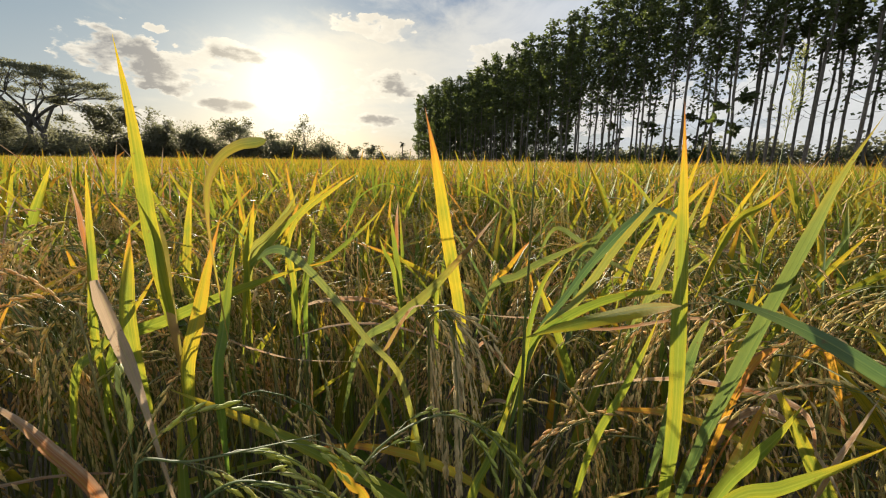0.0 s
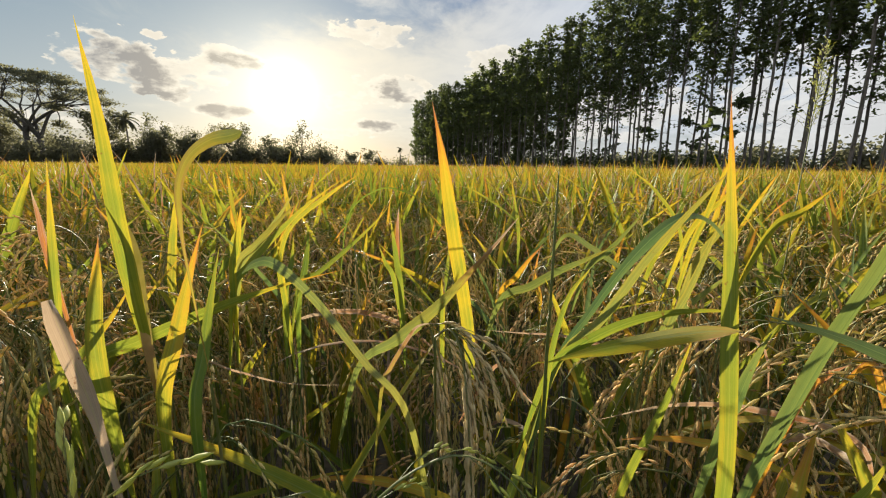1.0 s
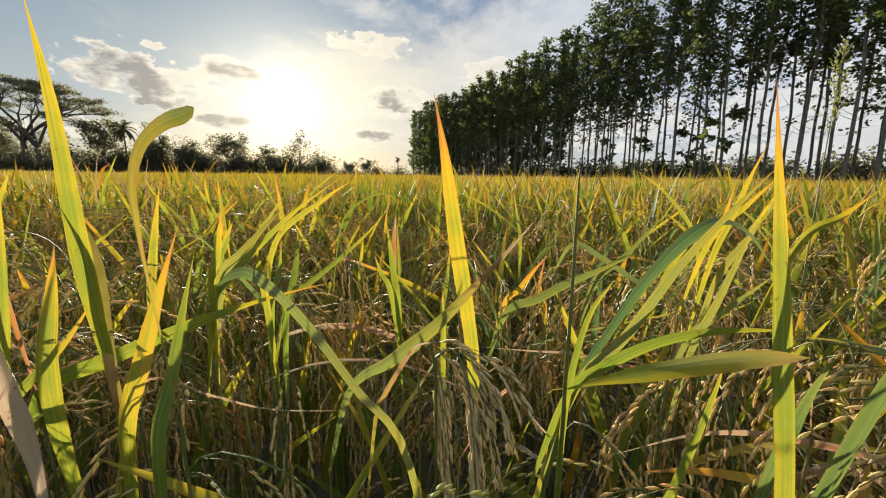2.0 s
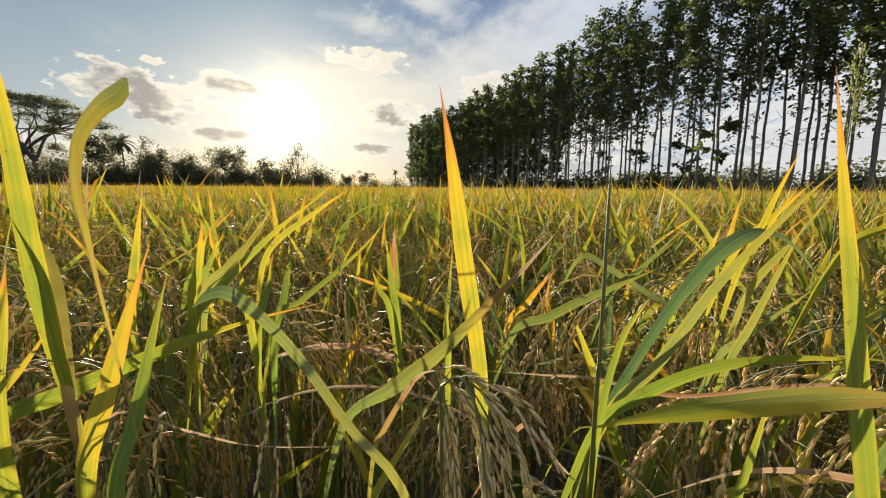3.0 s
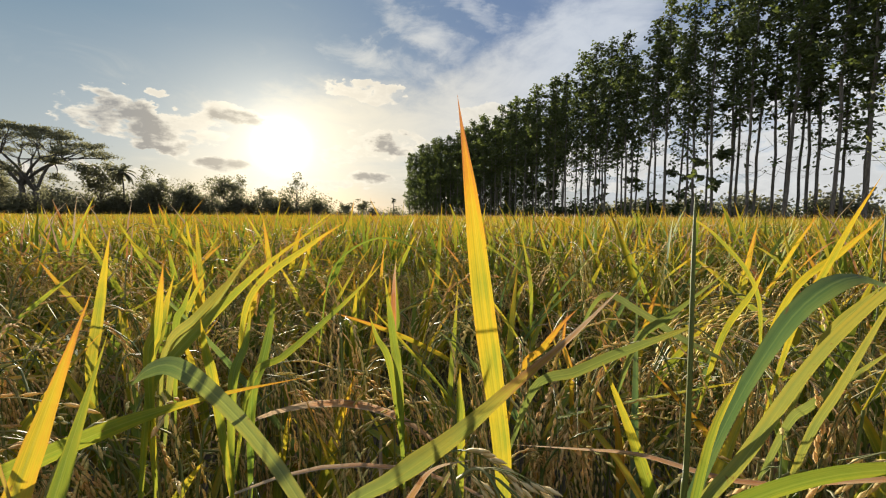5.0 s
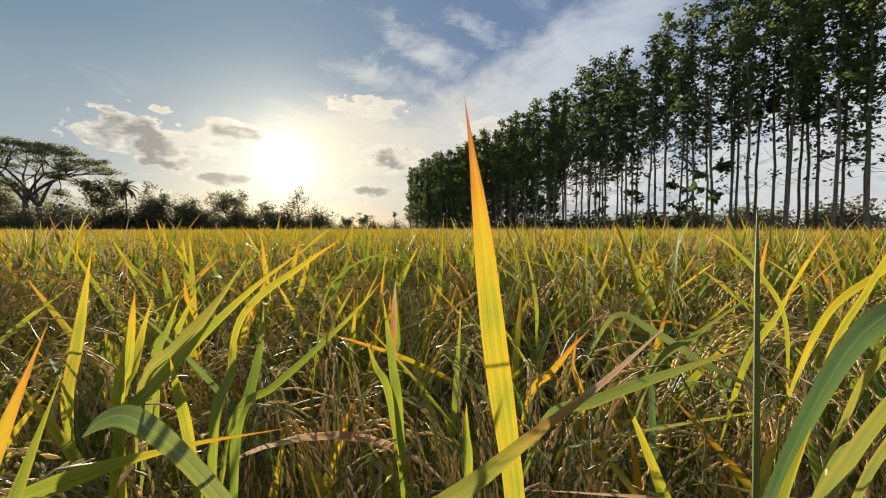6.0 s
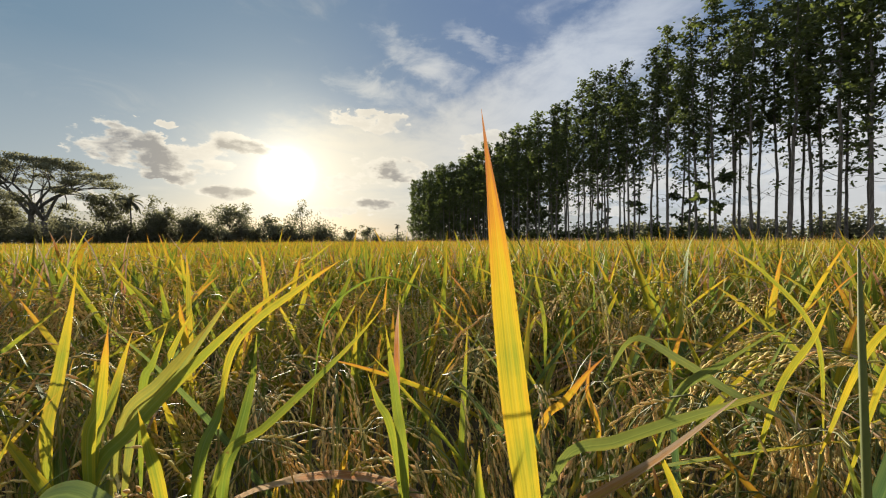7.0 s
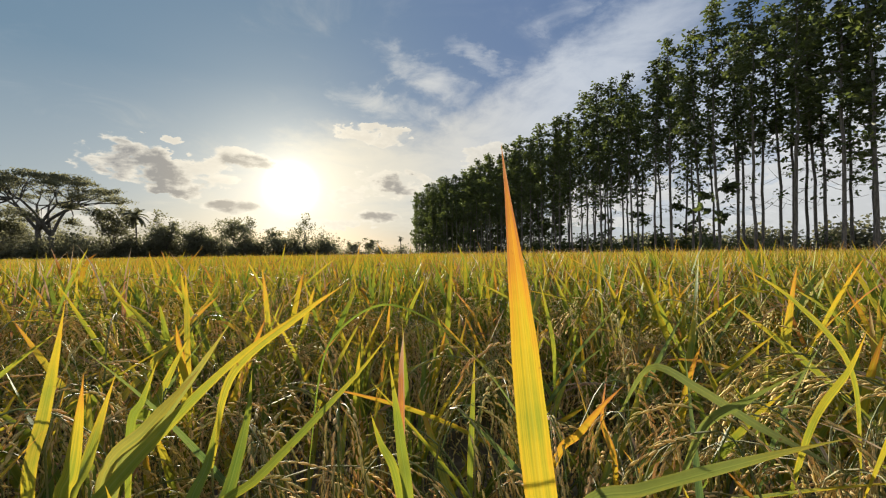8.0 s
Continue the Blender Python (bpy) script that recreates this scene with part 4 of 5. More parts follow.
# trees beyond the far edge of the paddy
rain_tree(-65.0, 80.6, 16.6, 10.8, 1, "old spreading rain tree with wide layered umbrella crown")
broad_tree("broadleaf_tree", "dark leafy tree at the far paddy edge", -60.2, 91.0, 12.2, 3.8, 2, 0.18, 0.25, 0.4, 2080, 0.45)
broad_tree("broadleaf_tree", "dark tree half hidden beside the rain tree", -76.3, 86.1, 11.0, 4.5, 3, 0.25, 0.3, 0.4, 2400, 0.45)
broad_tree("broadleaf_tree", "rounded dark tree in the far hedgerow", -51.6, 94.0, 10.8, 2.8, 4, 0.16, 0.2, 0.4, 1600, 0.42)
broad_tree("broadleaf_tree", "low rounded tree in the far hedgerow", -47.0, 97.0, 8.6, 3.2, 5, 0.15, 0.2, 0.4, 1600, 0.42)
broad_tree("broadleaf_tree", "feathery spreading tree in the far hedgerow", -40.3, 101.0, 11.4, 4.6, 6, 0.2, 0.2, 0.5, 2400, 0.4, 0.9)
broad_tree("broadleaf_tree", "low tree in the far hedgerow below the sun", -33.4, 108.0, 8.0, 3.4, 7, 0.15, 0.2, 0.4, 1440, 0.4)
broad_tree("broadleaf_tree", "slim airy sapling standing above the hedge", -25.0, 103.0, 10.8, 2.5, 8, 0.12, 0.3, 0.2, 620, 0.36, 0.9, 7)
broad_tree("broadleaf_tree", "distant rounded tree on the horizon", -15.7, 161.9, 7.2, 3.6, 9, 0.2, 0.2, 0.4, 700, 0.6)
broad_tree("broadleaf_tree", "distant small tree on the horizon", -21.0, 158.0, 6.2, 3.0, 10, 0.2, 0.2, 0.4, 600, 0.6)
palm(-56.6, 92.0, 9.6, 11, "coconut palm among the far hedgerow trees")
palm(-3.7, 141.0, 6.2, 12, "small lone palm on the horizon", 16, 1.3)
for k, (x, y, tall) in enumerate(((-58.6, 92.6, 7.4), (-54.9, 93.2, 6.6), (-56.8, 90.8, 5.4))):
    shrub(x, y, tall, 2.6, 480 + k, "dense dark bush at the foot of the coconut palm", 0.42, 1500)
r = np.random.default_rng(77)
for k in range(30):
    u = k / 29
    x, y = -88 + u * 66 + r.normal() * 1.0, 80 + 26 * u + r.normal() * 2.0
    shrub(x, y, float(r.choice((3.8, 5.0, 6.4, 8.2))) * r.uniform(0.9, 1.1) * (1.1 - 0.2 * u), r.uniform(1.8, 3.6), 200 + k, "dark hedgerow bush along the far paddy edge", 0.31, 1700)
for k in range(24):
    u = k / 23
    shrub(-94 + u * 74 + r.normal() * 0.8, 86 + 24 * u + r.normal(), r.uniform(6.4, 8.4) * (1.0 - 0.25 * u), r.uniform(3.4, 4.6), 400 + k, "dense dark hedge of bushes behind the paddy", 0.50, 600)
for k in range(20):
    u = k / 19
    shrub(-80 + u * 58 + r.normal() * 0.7, 87 + 19 * u + r.normal(), r.uniform(4.6, 6.6) * (1.05 - 0.2 * u), r.uniform(2.6, 3.6), 470 + k, "dense dark hedge of bushes behind the paddy", 0.36, 1300)
for k in range(6):
    shrub(-76 + k * 3.9 + r.normal() * 0.6, 77.5 + r.normal(), r.uniform(4.6, 6.4), r.uniform(2.4, 3.4), 450 + k, "dense dark bush at the foot of the rain tree", 0.4, 1300)
for k in range(14):
    u = k / 13
    shrub(-30 + u * 36 + r.normal(), 148 + r.normal() * 3, r.uniform(2.6, 4.4), r.uniform(2.6, 4.0), 240 + k, "distant low bush on the horizon", 0.5, 420)
for k in range(34):
    y = 33 + k * 2.25 + r.normal()
    shrub(row_x(y) + r.uniform(2.5, 9.0), y, r.uniform(1.9, 3.3), r.uniform(1.2, 2.0), 270 + k, "dark undergrowth bush between the plantation trees", 0.30, 1000, M_TREE)
for k in range(26):
    y = -4 + k * 3.4 + r.normal()
    shrub(row_x(y) + r.uniform(26.0, 38.0), y, r.uniform(3.2, 5.0), r.uniform(2.4, 3.8), 330 + k, "dark bush of the hedge beyond the plantation", 0.5, 1100)
for k in range(18):
    y = 6 + k * 1.9 + r.normal() * 0.6
    shrub(row_x(y) + r.uniform(2.0, 11.0), y, r.uniform(1.5, 3.3), r.uniform(0.9, 1.5), 300 + k, "thin weedy bush among the plantation trunks", 0.13, 620, M_TREE)


def far_woods():
    """A low line of woods far behind the plantation."""
    r = np.random.default_rng(50)
    bag = Bag()
    for k in range(90):
        a = radians(6 + 64 * k / 89)
        d = r.uniform(190, 230)
        tall, wide = r.uniform(4.0, 7.5), r.uniform(5, 9)
        at = r.normal(size=(90, 3)) * np.array([wide * 0.5, wide * 0.5, tall * 0.28]) + np.array([math.sin(a) * d, math.cos(a) * d, tall * 0.45])
        at[:, 2] = np.clip(at[:, 2], 0.2, tall)
        leaf_cloud(bag, at, 1.1, r, 0.0, wide=0.8, flat=True)
    tagged(new("far_woods", bag.mesh("far_woods", M_WOODS, smooth=False)), "low line of distant woods behind the plantation", "woods", kind="stuff")


far_woods()


def edge_grass():
    """Tall pale seeding grass and weeds along the paddy edges."""
    r = np.random.default_rng(60)
    bag = Bag()
    spots = []
    for _ in range(1500):
        y = r.uniform(6, 104)
        spots.append((row_x(y) - 2.0 + r.normal() * 0.7, y))
    for _ in range(900):
        u = r.random()
        spots.append((-90 + 92 * u, 78 + 14 * u + r.normal() * 0.8))
    for x, y in spots:
        far = y > 40
        for _ in range(3):
            tall = r.uniform(0.9, 1.55)
            az = r.uniform(0, 6.28)
            line = arc(tall, r.uniform(0, 0.2), r.uniform(0.1, 1.1), 4, 2.0)
            c, s = math.cos(az), math.sin(az)
            line = np.stack([line[:, 0] * c + x + r.normal() * 0.15, line[:, 0] * s + y, line[:, 2]], 1)
            blade(bag, line, 0.045 if far else 0.022, side=(-s, c, 0), age=r.uniform(0.2, 1.0), across=2, fold=0.0, shape=((0, .6, .8, .92, 1), (.5, .5, .7, 1, .1)))
    tagged(new("edge_grass", bag.mesh("edge_grass", M_LEAF_FIELD, smooth=False)), "tall pale seeding grass along the paddy edges", "grass", kind="stuff")


edge_grass()


# ---- single leaves and ears that stand out close by ----
def shoot(points, width, age, label, fold=0.22, twist=0.0, face=(0.0, -1.0, 0.15), shape=((0, .12, .25, .45, .62, .8, .92, 1), (.22, .62, .90, 1, .82, .42, .13, .006)), leaf=None):
    """A stem that carries one standing-out leaf; the points run from the leaf's foot to its tip."""
    root = new("rice_plant")
    a, b = np.array(points[0]), np.array(points[1])
    sheath = a - unit(b - a) * 0.025 + np.array([0, 0.012, -0.06])
    line = smooth_line([sheath, *points], 26)
    foot = line[0]
    root.matrix_world = pose(foot[0], foot[1] + 0.01, 0)
    here = np.array([foot[0], foot[1] + 0.01, 0.0])
    t = unit(np.gradient(line, axis=0))
    bag = Bag()
    blade(bag, line - here, width * 0.82, side=np.cross(t, np.array(face)), fold=fold, twist=twist, age=age, across=5, shape=shape, ragged=0.03)
    part("leaf", bag.mesh("rice_blade", leaf or M_LEAF), root)
    bag = Bag()
    tube(bag, smooth_line([(0, 0.02, 0), (0.002, 0.015, foot[2] * 0.5), foot - here], 10), np.linspace(0.0020, 0.0009, 11), 6, 0.3)
    part("culm", bag.mesh("rice_culm", M_CULM), root)
    return tagged(root, label, "rice plant", "rice plants of the paddy")


def single_ear(points, seed, label, strands=12, per=15, reach_by=1.0, spread=1.0, grain=None):
    """A stem with one ear that stands out; the points run along the ear's stalk to its tip."""
    root = new("rice_plant")
    line = smooth_line(points, 14)
    foot = line[0]
    here = np.array([foot[0], foot[1] + 0.015, 0.0])
    root.matrix_world = pose(*here)
    bag, strands_made = Bag(), []
    panicle(bag, np.random.default_rng(seed), 0.2, 1.0, strands, per, 4, axis=line - here, reach_by=reach_by, spread=spread, singly=strands_made)
    ear = part("panicle", bag.mesh("rice_ear", M_CULM), root)
    for one in strands_made:
        part("strand", one.mesh("rice_strand", M_CULM, grain or M_GRAIN), ear)
    bag = Bag()
    tube(bag, smooth_line([(0, 0, 0), (0.006, 0.006, foot[2] * 0.5), foot - here], 10), np.linspace(0.0020, 0.0009, 11), 6, 0.3)
    part("culm", bag.mesh("rice_culm", M_CULM), root)
    return tagged(root, label, "rice plant", "rice plants of the paddy")


shoot([(0.037, 0.493, 0.930), (0.019, 0.464, 1.029), (0.009, 0.444, 1.083), (0.000, 0.424, 1.121)], 0.0138, ((0, .3, .5, .75, .88, 1), (.24, .31, .36, .38, .44, .56)), "tall yellow rice leaf with an orange edge and long tip", fold=0.12)
shoot([(0.146, 0.325, 0.916), (0.156, 0.350, 1.004), (0.163, 0.371, 1.071), (0.165, 0.384, 1.124)], 0.0130, ((0, .55, .8, 1), (.20, .24, .36, .54)), "tall yellow-green rice leaf with an orange edge", fold=0.1)
shoot([(-0.205, 0.443, 0.994), (-0.206, 0.439, 1.036), (-0.204, 0.431, 1.112), (-0.203, 0.422, 1.163)], 0.0160, ((0, .5, .8, 1), (.25, .27, .26, .24)), "tall broad yellow-green rice leaf standing upright", fold=0.15)
shoot([(-0.258, 0.439, 0.943), (-0.250, 0.435, 0.988), (-0.252, 0.445, 1.043), (-0.251, 0.449, 1.084)], 0.0105, 0.22, "upright green rice leaf")
shoot([(-0.137, 0.385, 1.026), (-0.133, 0.375, 1.051), (-0.126, 0.362, 1.066), (-0.117, 0.350, 1.077), (-0.106, 0.338, 1.085), (-0.092, 0.325, 1.090), (-0.079, 0.312, 1.091), (-0.071, 0.303, 1.092)],
      0.0060, ((0, .3, .6, .72, .82, 1), (.62, .64, .58, .46, .22, .10)), "bent brown rice leaf with a yellow-green tip", twist=0.5, fold=0.5,
      shape=((0, .2, .35, .5, .62, .72, .84, .93, 1), (.12, .45, .80, .88, .90, .95, 1.0, .66, .02)), leaf=M_LEAF_SHADED)
# age drops past the bend: the top's shade is put into its colour
shoot([(-0.017, 0.382, 0.935), (-0.042, 0.397, 0.959), (-0.066, 0.416, 0.982), (-0.087, 0.423, 1.004), (-0.105, 0.426, 1.018), (-0.118, 0.431, 1.016), (-0.128, 0.436, 1.008)], 0.0088, ((0, .3, .6, .75, 1), (.46, .44, .30, .0, .0)), "green rice leaf bent over at its top", leaf=M_LEAF_SHADED, face=(0.0, -0.8, 0.6), shape=((0, .3, .55, .72, .86, 1), (.50, .60, .78, 1, .90, .10)))
shoot([(-0.260, 0.463, 0.927), (-0.224, 0.475, 0.945), (-0.163, 0.476, 0.971), (-0.106, 0.452, 0.995), (-0.059, 0.428, 1.012)], 0.0125, ((0, .6, .8, 1), (.18, .22, .32, .52)), "yellow-green rice leaf lying across with an orange tip", shape=((0, .15, .4, .6, .75, .9, 1), (.5, .9, 1, .75, .26, .10, .01)))
shoot([(-0.188, 0.458, 0.938), (-0.149, 0.461, 0.924), (-0.109, 0.460, 0.913), (-0.051, 0.460, 0.910)], 0.0022, 0.90, "thin dry pinkish stalk lying over the ears", fold=0.5)
shoot([(-0.163, 0.347, 0.916), (-0.179, 0.361, 0.952), (-0.190, 0.367, 0.980), (-0.200, 0.371, 1.011)], 0.0105, 1.00, "dry curled grey-brown rice leaf", twist=1.2, fold=0.7, shape=((0, .25, .45, .6, .9, 1), (.20, .30, .55, .95, 1, .55)))
shoot([(-0.182, 0.322, 0.900), (-0.211, 0.331, 0.924), (-0.231, 0.338, 0.939), (-0.261, 0.347, 0.954)], 0.0120, 0.80, "dry reddish brown rice leaf", fold=0.5)
shoot([(0.218, 0.261, 0.980), (0.195, 0.265, 0.995), (0.175, 0.279, 1.008), (0.158, 0.298, 1.015), (0.145, 0.323, 1.016)], 0.0108, 0.06, "dark green rice leaf drooping across", leaf=M_LEAF_SHADED, fold=0.2, face=(0.1, -0.95, 0.3))
shoot([(0.084, 0.406, 0.952), (0.112, 0.424, 0.980), (0.139, 0.435, 1.009), (0.168, 0.444, 1.034), (0.189, 0.441, 1.048), (0.201, 0.430, 1.042), (0.209, 0.418, 1.022)], 0.0122, 0.00, "arching blue-green rice leaf", leaf=M_LEAF_SHADED, face=(0.3, -0.55, 0.85), shape=((0, .15, .4, .62, .78, .9, 1), (.30, .42, .60, 1, .90, .55, .02)))
shoot([(0.086, 0.406, 0.954), (0.116, 0.414, 0.978), (0.143, 0.410, 1.023), (0.162, 0.393, 1.062), (0.169, 0.378, 1.083)], 0.0085, 0.40, "green rice leaf leaning out with an orange tip", leaf=M_LEAF_SHADED)
shoot([(0.079, 0.405, 0.946), (0.099, 0.400, 0.968), (0.124, 0.387, 0.988), (0.148, 0.370, 1.000), (0.177, 0.355, 1.004)], 0.0088, ((0, .7, 1), (.18, .16, .08)), "light green rice leaf arching outwards")
shoot([(0.058, 0.390, 0.953), (0.072, 0.382, 0.965), (0.090, 0.369, 0.977), (0.108, 0.355, 0.988), (0.126, 0.332, 1.003), (0.134, 0.316, 1.010)], 0.0125, ((0, .7, 1), (.32, .32, .26)), "broad pale green rice leaf lying flat", face=(0.0, -0.7, 0.7), shape=((0, .3, .4, .55, .75, .92, 1), (.05, .06, .25, .80, 1, .70, .02)))
# low age at the foot paints in the darkness below the lit part
shoot([(0.185, 0.351, 0.898), (0.203, 0.342, 0.979), (0.201, 0.320, 1.037), (0.203, 0.309, 1.077), (0.202, 0.294, 1.107)], 0.0140, ((0, .5, 1), (.05, .18, .40)), "broad olive yellow rice leaf leaning over", leaf=M_LEAF_SHADED, fold=0.3)
shoot([(0.224, 0.409, 0.964), (0.160, 0.456, 0.938), (0.119, 0.491, 0.935), (0.085, 0.504, 0.933), (0.041, 0.506, 0.937)], 0.0035, 0.88, "dry pink-brown stalk lying across the rice", fold=0.5)
shoot([(0.286, 0.380, 0.901), (0.234, 0.411, 0.909), (0.182, 0.423, 0.907), (0.108, 0.402, 0.910)], 0.0060, 0.88, "dry yellow-brown rice leaf lying across")
shoot([(-0.056, 0.467, 0.922), (-0.025, 0.462, 0.946), (0.003, 0.443, 0.977), (0.023, 0.425, 1.006), (0.038, 0.406, 1.031), (0.050, 0.394, 1.051)], 0.0130, ((0, .55, .68, 1), (.24, .44, .64, .84)), "grey-green rice leaf with a pinkish dry tip", leaf=M_LEAF_SHADED, shape=((0, .2, .38, .55, .72, 1), (.25, .55, 1, .66, .34, .03)), fold=0.45)
shoot([(-0.170, 0.520, 0.971), (-0.161, 0.534, 0.990), (-0.143, 0.551, 1.013), (-0.111, 0.559, 1.044), (-0.062, 0.533, 1.077)], 0.0085, 0.26, "yellow rice leaf leaning out of the canopy")
shoot([(-0.184, 0.563, 0.980), (-0.162, 0.561, 1.005), (-0.134, 0.536, 1.029), (-0.103, 0.499, 1.053)], 0.0090, 0.46, "orange-tipped rice leaf leaning outwards", leaf=M_LEAF_SHADED)
shoot([(-0.184, 0.575, 0.978), (-0.167, 0.581, 1.001), (-0.146, 0.587, 1.031), (-0.127, 0.588, 1.059)], 0.0085, 0.4, "olive rice leaf with a dry brown tip", leaf=M_LEAF_SHADED)
shoot([(-0.294, 0.650, 0.936), (-0.301, 0.671, 0.975), (-0.297, 0.678, 1.021), (-0.285, 0.672, 1.064)], 0.0140, 0.32, "broad yellow-green rice leaf with an orange tip", fold=0.1)
shoot([(-0.024, 0.567, 0.953), (-0.028, 0.579, 0.979), (-0.032, 0.588, 1.006), (-0.036, 0.594, 1.031)], 0.0080, 0.16, "bright green upright rice leaf")
shoot([(-0.030, 0.650, 0.970), (-0.030, 0.661, 1.009), (-0.028, 0.665, 1.034)], 0.0060, 0.78, "short orange-red tip of a rice leaf")
shoot([(-0.031, 0.582, 0.960), (-0.041, 0.589, 0.980), (-0.048, 0.595, 0.998)], 0.0065, 0.18, "short bright green rice leaf")
shoot([(-0.092, 0.664, 1.010), (-0.077, 0.677, 1.038), (-0.046, 0.692, 1.053), (-0.010, 0.657, 1.046), (0.020, 0.591, 1.029), (0.030, 0.566, 1.020)], 0.0024, 0.08, "thin arching green grass stalk", fold=0.6)
shoot([(-0.117, 0.534, 0.971), (-0.105, 0.565, 0.976), (-0.081, 0.610, 0.993), (-0.057, 0.640, 1.014), (-0.035, 0.656, 1.039)], 0.0060, 0.24, "slim bright green rice leaf leaning across")
shoot([(0.032, 0.735, 0.870), (0.038, 0.762, 0.906), (0.044, 0.786, 0.948), (0.051, 0.816, 0.995)], 0.0080, 0.24, "narrow upright green rice leaf")
shoot([(0.014, 0.506, 0.946), (0.013, 0.508, 0.969), (0.014, 0.514, 0.983)], 0.0062, 0.26, "short bright yellow-green rice leaf")
shoot([(0.112, 0.713, 0.908), (0.129, 0.705, 0.930), (0.144, 0.687, 0.962), (0.158, 0.676, 0.983)], 0.0100, 0.50, "bright yellow rice leaf with an orange tip")
shoot([(0.173, 0.727, 0.891), (0.169, 0.744, 0.926), (0.179, 0.754, 0.972)], 0.0080, 0.55, "orange-yellow rice leaf among the ears")
shoot([(0.084, 0.585, 0.938), (0.108, 0.562, 0.959), (0.125, 0.537, 0.980), (0.148, 0.516, 0.999), (0.165, 0.493, 1.017)], 0.0110, 0.3, "olive green rice leaf with a pale dry tip", leaf=M_LEAF_SHADED)
shoot([(0.192, 0.695, 0.991), (0.217, 0.665, 0.980), (0.244, 0.638, 0.960), (0.259, 0.607, 0.951), (0.260, 0.575, 0.948)], 0.0090, 0.28, "drooping green rice leaf with an orange tip", leaf=M_LEAF_SHADED)
shoot([(0.202, 0.642, 0.956), (0.216, 0.616, 0.986), (0.215, 0.573, 1.018), (0.210, 0.528, 1.049)], 0.0110, 0.3, "olive green rice leaf leaning over", leaf=M_LEAF_SHADED)
shoot([(-0.167, 0.514, 0.989), (-0.162, 0.513, 1.008), (-0.157, 0.511, 1.031), (-0.152, 0.507, 1.050)], 0.0085, ((0, .5, 1), (.24, .36, .46)), "upright yellow-green rice leaf")
shoot([(-0.171, 0.522, 0.983), (-0.172, 0.535, 1.001), (-0.173, 0.547, 1.019), (-0.170, 0.553, 1.038)], 0.0080, 0.30, "upright bright green rice leaf")
shoot([(-0.114, 0.476, 0.987), (-0.115, 0.470, 1.011), (-0.112, 0.460, 1.029)], 0.0065, 0.24, "short bright green rice leaf")
shoot([(-0.208, 0.623, 0.981), (-0.202, 0.626, 1.000), (-0.194, 0.631, 1.027)], 0.0075, 0.20, "short bright green rice leaf")
shoot([(-0.122, 0.547, 0.952), (-0.121, 0.569, 0.973), (-0.122, 0.595, 0.999), (-0.123, 0.606, 1.024)], 0.0090, 0.06, "upright dark green rice leaf")
shoot([(-0.132, 0.542, 0.965), (-0.131, 0.564, 0.986), (-0.131, 0.578, 1.012)], 0.0080, 0.16, "upright green rice leaf")
shoot([(-0.334, 0.944, 0.955), (-0.357, 0.988, 1.024), (-0.368, 1.007, 1.073)], 0.0110, 0.36, "upright yellow rice leaf")
shoot([(0.260, 0.537, 1.001), (0.258, 0.518, 1.038), (0.253, 0.497, 1.075), (0.251, 0.482, 1.101)], 0.0090, 0.35, "orange-yellow rice leaf leaning out")
shoot([(0.239, 0.500, 0.993), (0.241, 0.477, 1.029), (0.229, 0.448, 1.053), (0.223, 0.426, 1.079)], 0.0100, 0.44, "green rice leaf with an orange tip leaning out", leaf=M_LEAF_SHADED)
shoot([(-0.187, 0.431, 0.916), (-0.182, 0.446, 0.959), (-0.178, 0.463, 0.996), (-0.169, 0.477, 1.039)], 0.0150, ((0, .3, .6, .85, 1), (.22, .34, .40, .40, .40)), "yellow-orange rice leaf with a green foot")
shoot([(-0.144, 0.390, 0.935), (-0.149, 0.416, 0.959), (-0.152, 0.440, 0.990), (-0.152, 0.461, 1.023)], 0.0105, ((0, .5, 1), (.06, .14, .20)), "narrow green rice leaf")
shoot([(-0.201, 0.447, 0.936), (-0.205, 0.451, 0.981), (-0.204, 0.450, 1.016), (-0.208, 0.450, 1.038), (-0.213, 0.435, 1.059)], 0.0092, 1.0, "dry brown rice leaf curled at its top", twist=1.0, leaf=M_LEAF_DRY)
shoot([(-0.220, 0.425, 0.921), (-0.225, 0.430, 0.964), (-0.227, 0.443, 1.005), (-0.226, 0.449, 1.032)], 0.0165, ((0, .6, .8, 1), (.24, .27, .34, .52)), "upright yellow-green rice leaf with a red tip", fold=0.1)
shoot([(0.029, 0.345, 0.869), (0.045, 0.367, 0.882), (0.059, 0.388, 0.899), (0.071, 0.408, 0.917)], 0.0085, 0.18, "bright green rice leaf among the ears")
shoot([(0.119, 0.370, 0.886), (0.146, 0.388, 0.914), (0.169, 0.403, 0.943), (0.186, 0.416, 0.968)], 0.0085, 0.18, "bright green rice leaf among the ears")
shoot([(0.135, 0.275, 0.925), (0.155, 0.280, 0.942), (0.171, 0.283, 0.956), (0.189, 0.290, 0.970)], 0.0100, 0.20, "green rice leaf with a torn tip")
shoot([(0.122, 0.255, 0.942), (0.140, 0.249, 0.955), (0.159, 0.246, 0.966), (0.178, 0.242, 0.981)], 0.0085, 0.22, "slender pale green rice leaf leaning outwards")
shoot([(-0.032, 0.300, 0.907), (-0.042, 0.310, 0.913), (-0.052, 0.319, 0.918), (-0.066, 0.332, 0.922)], 0.0080, 0.52, "yellow rice leaf with an orange broken tip")
shoot([(0.302, 0.619, 1.007), (0.277, 0.638, 1.055), (0.246, 0.654, 1.083)], 0.0060, 0.30, "thin upright green rice leaf")
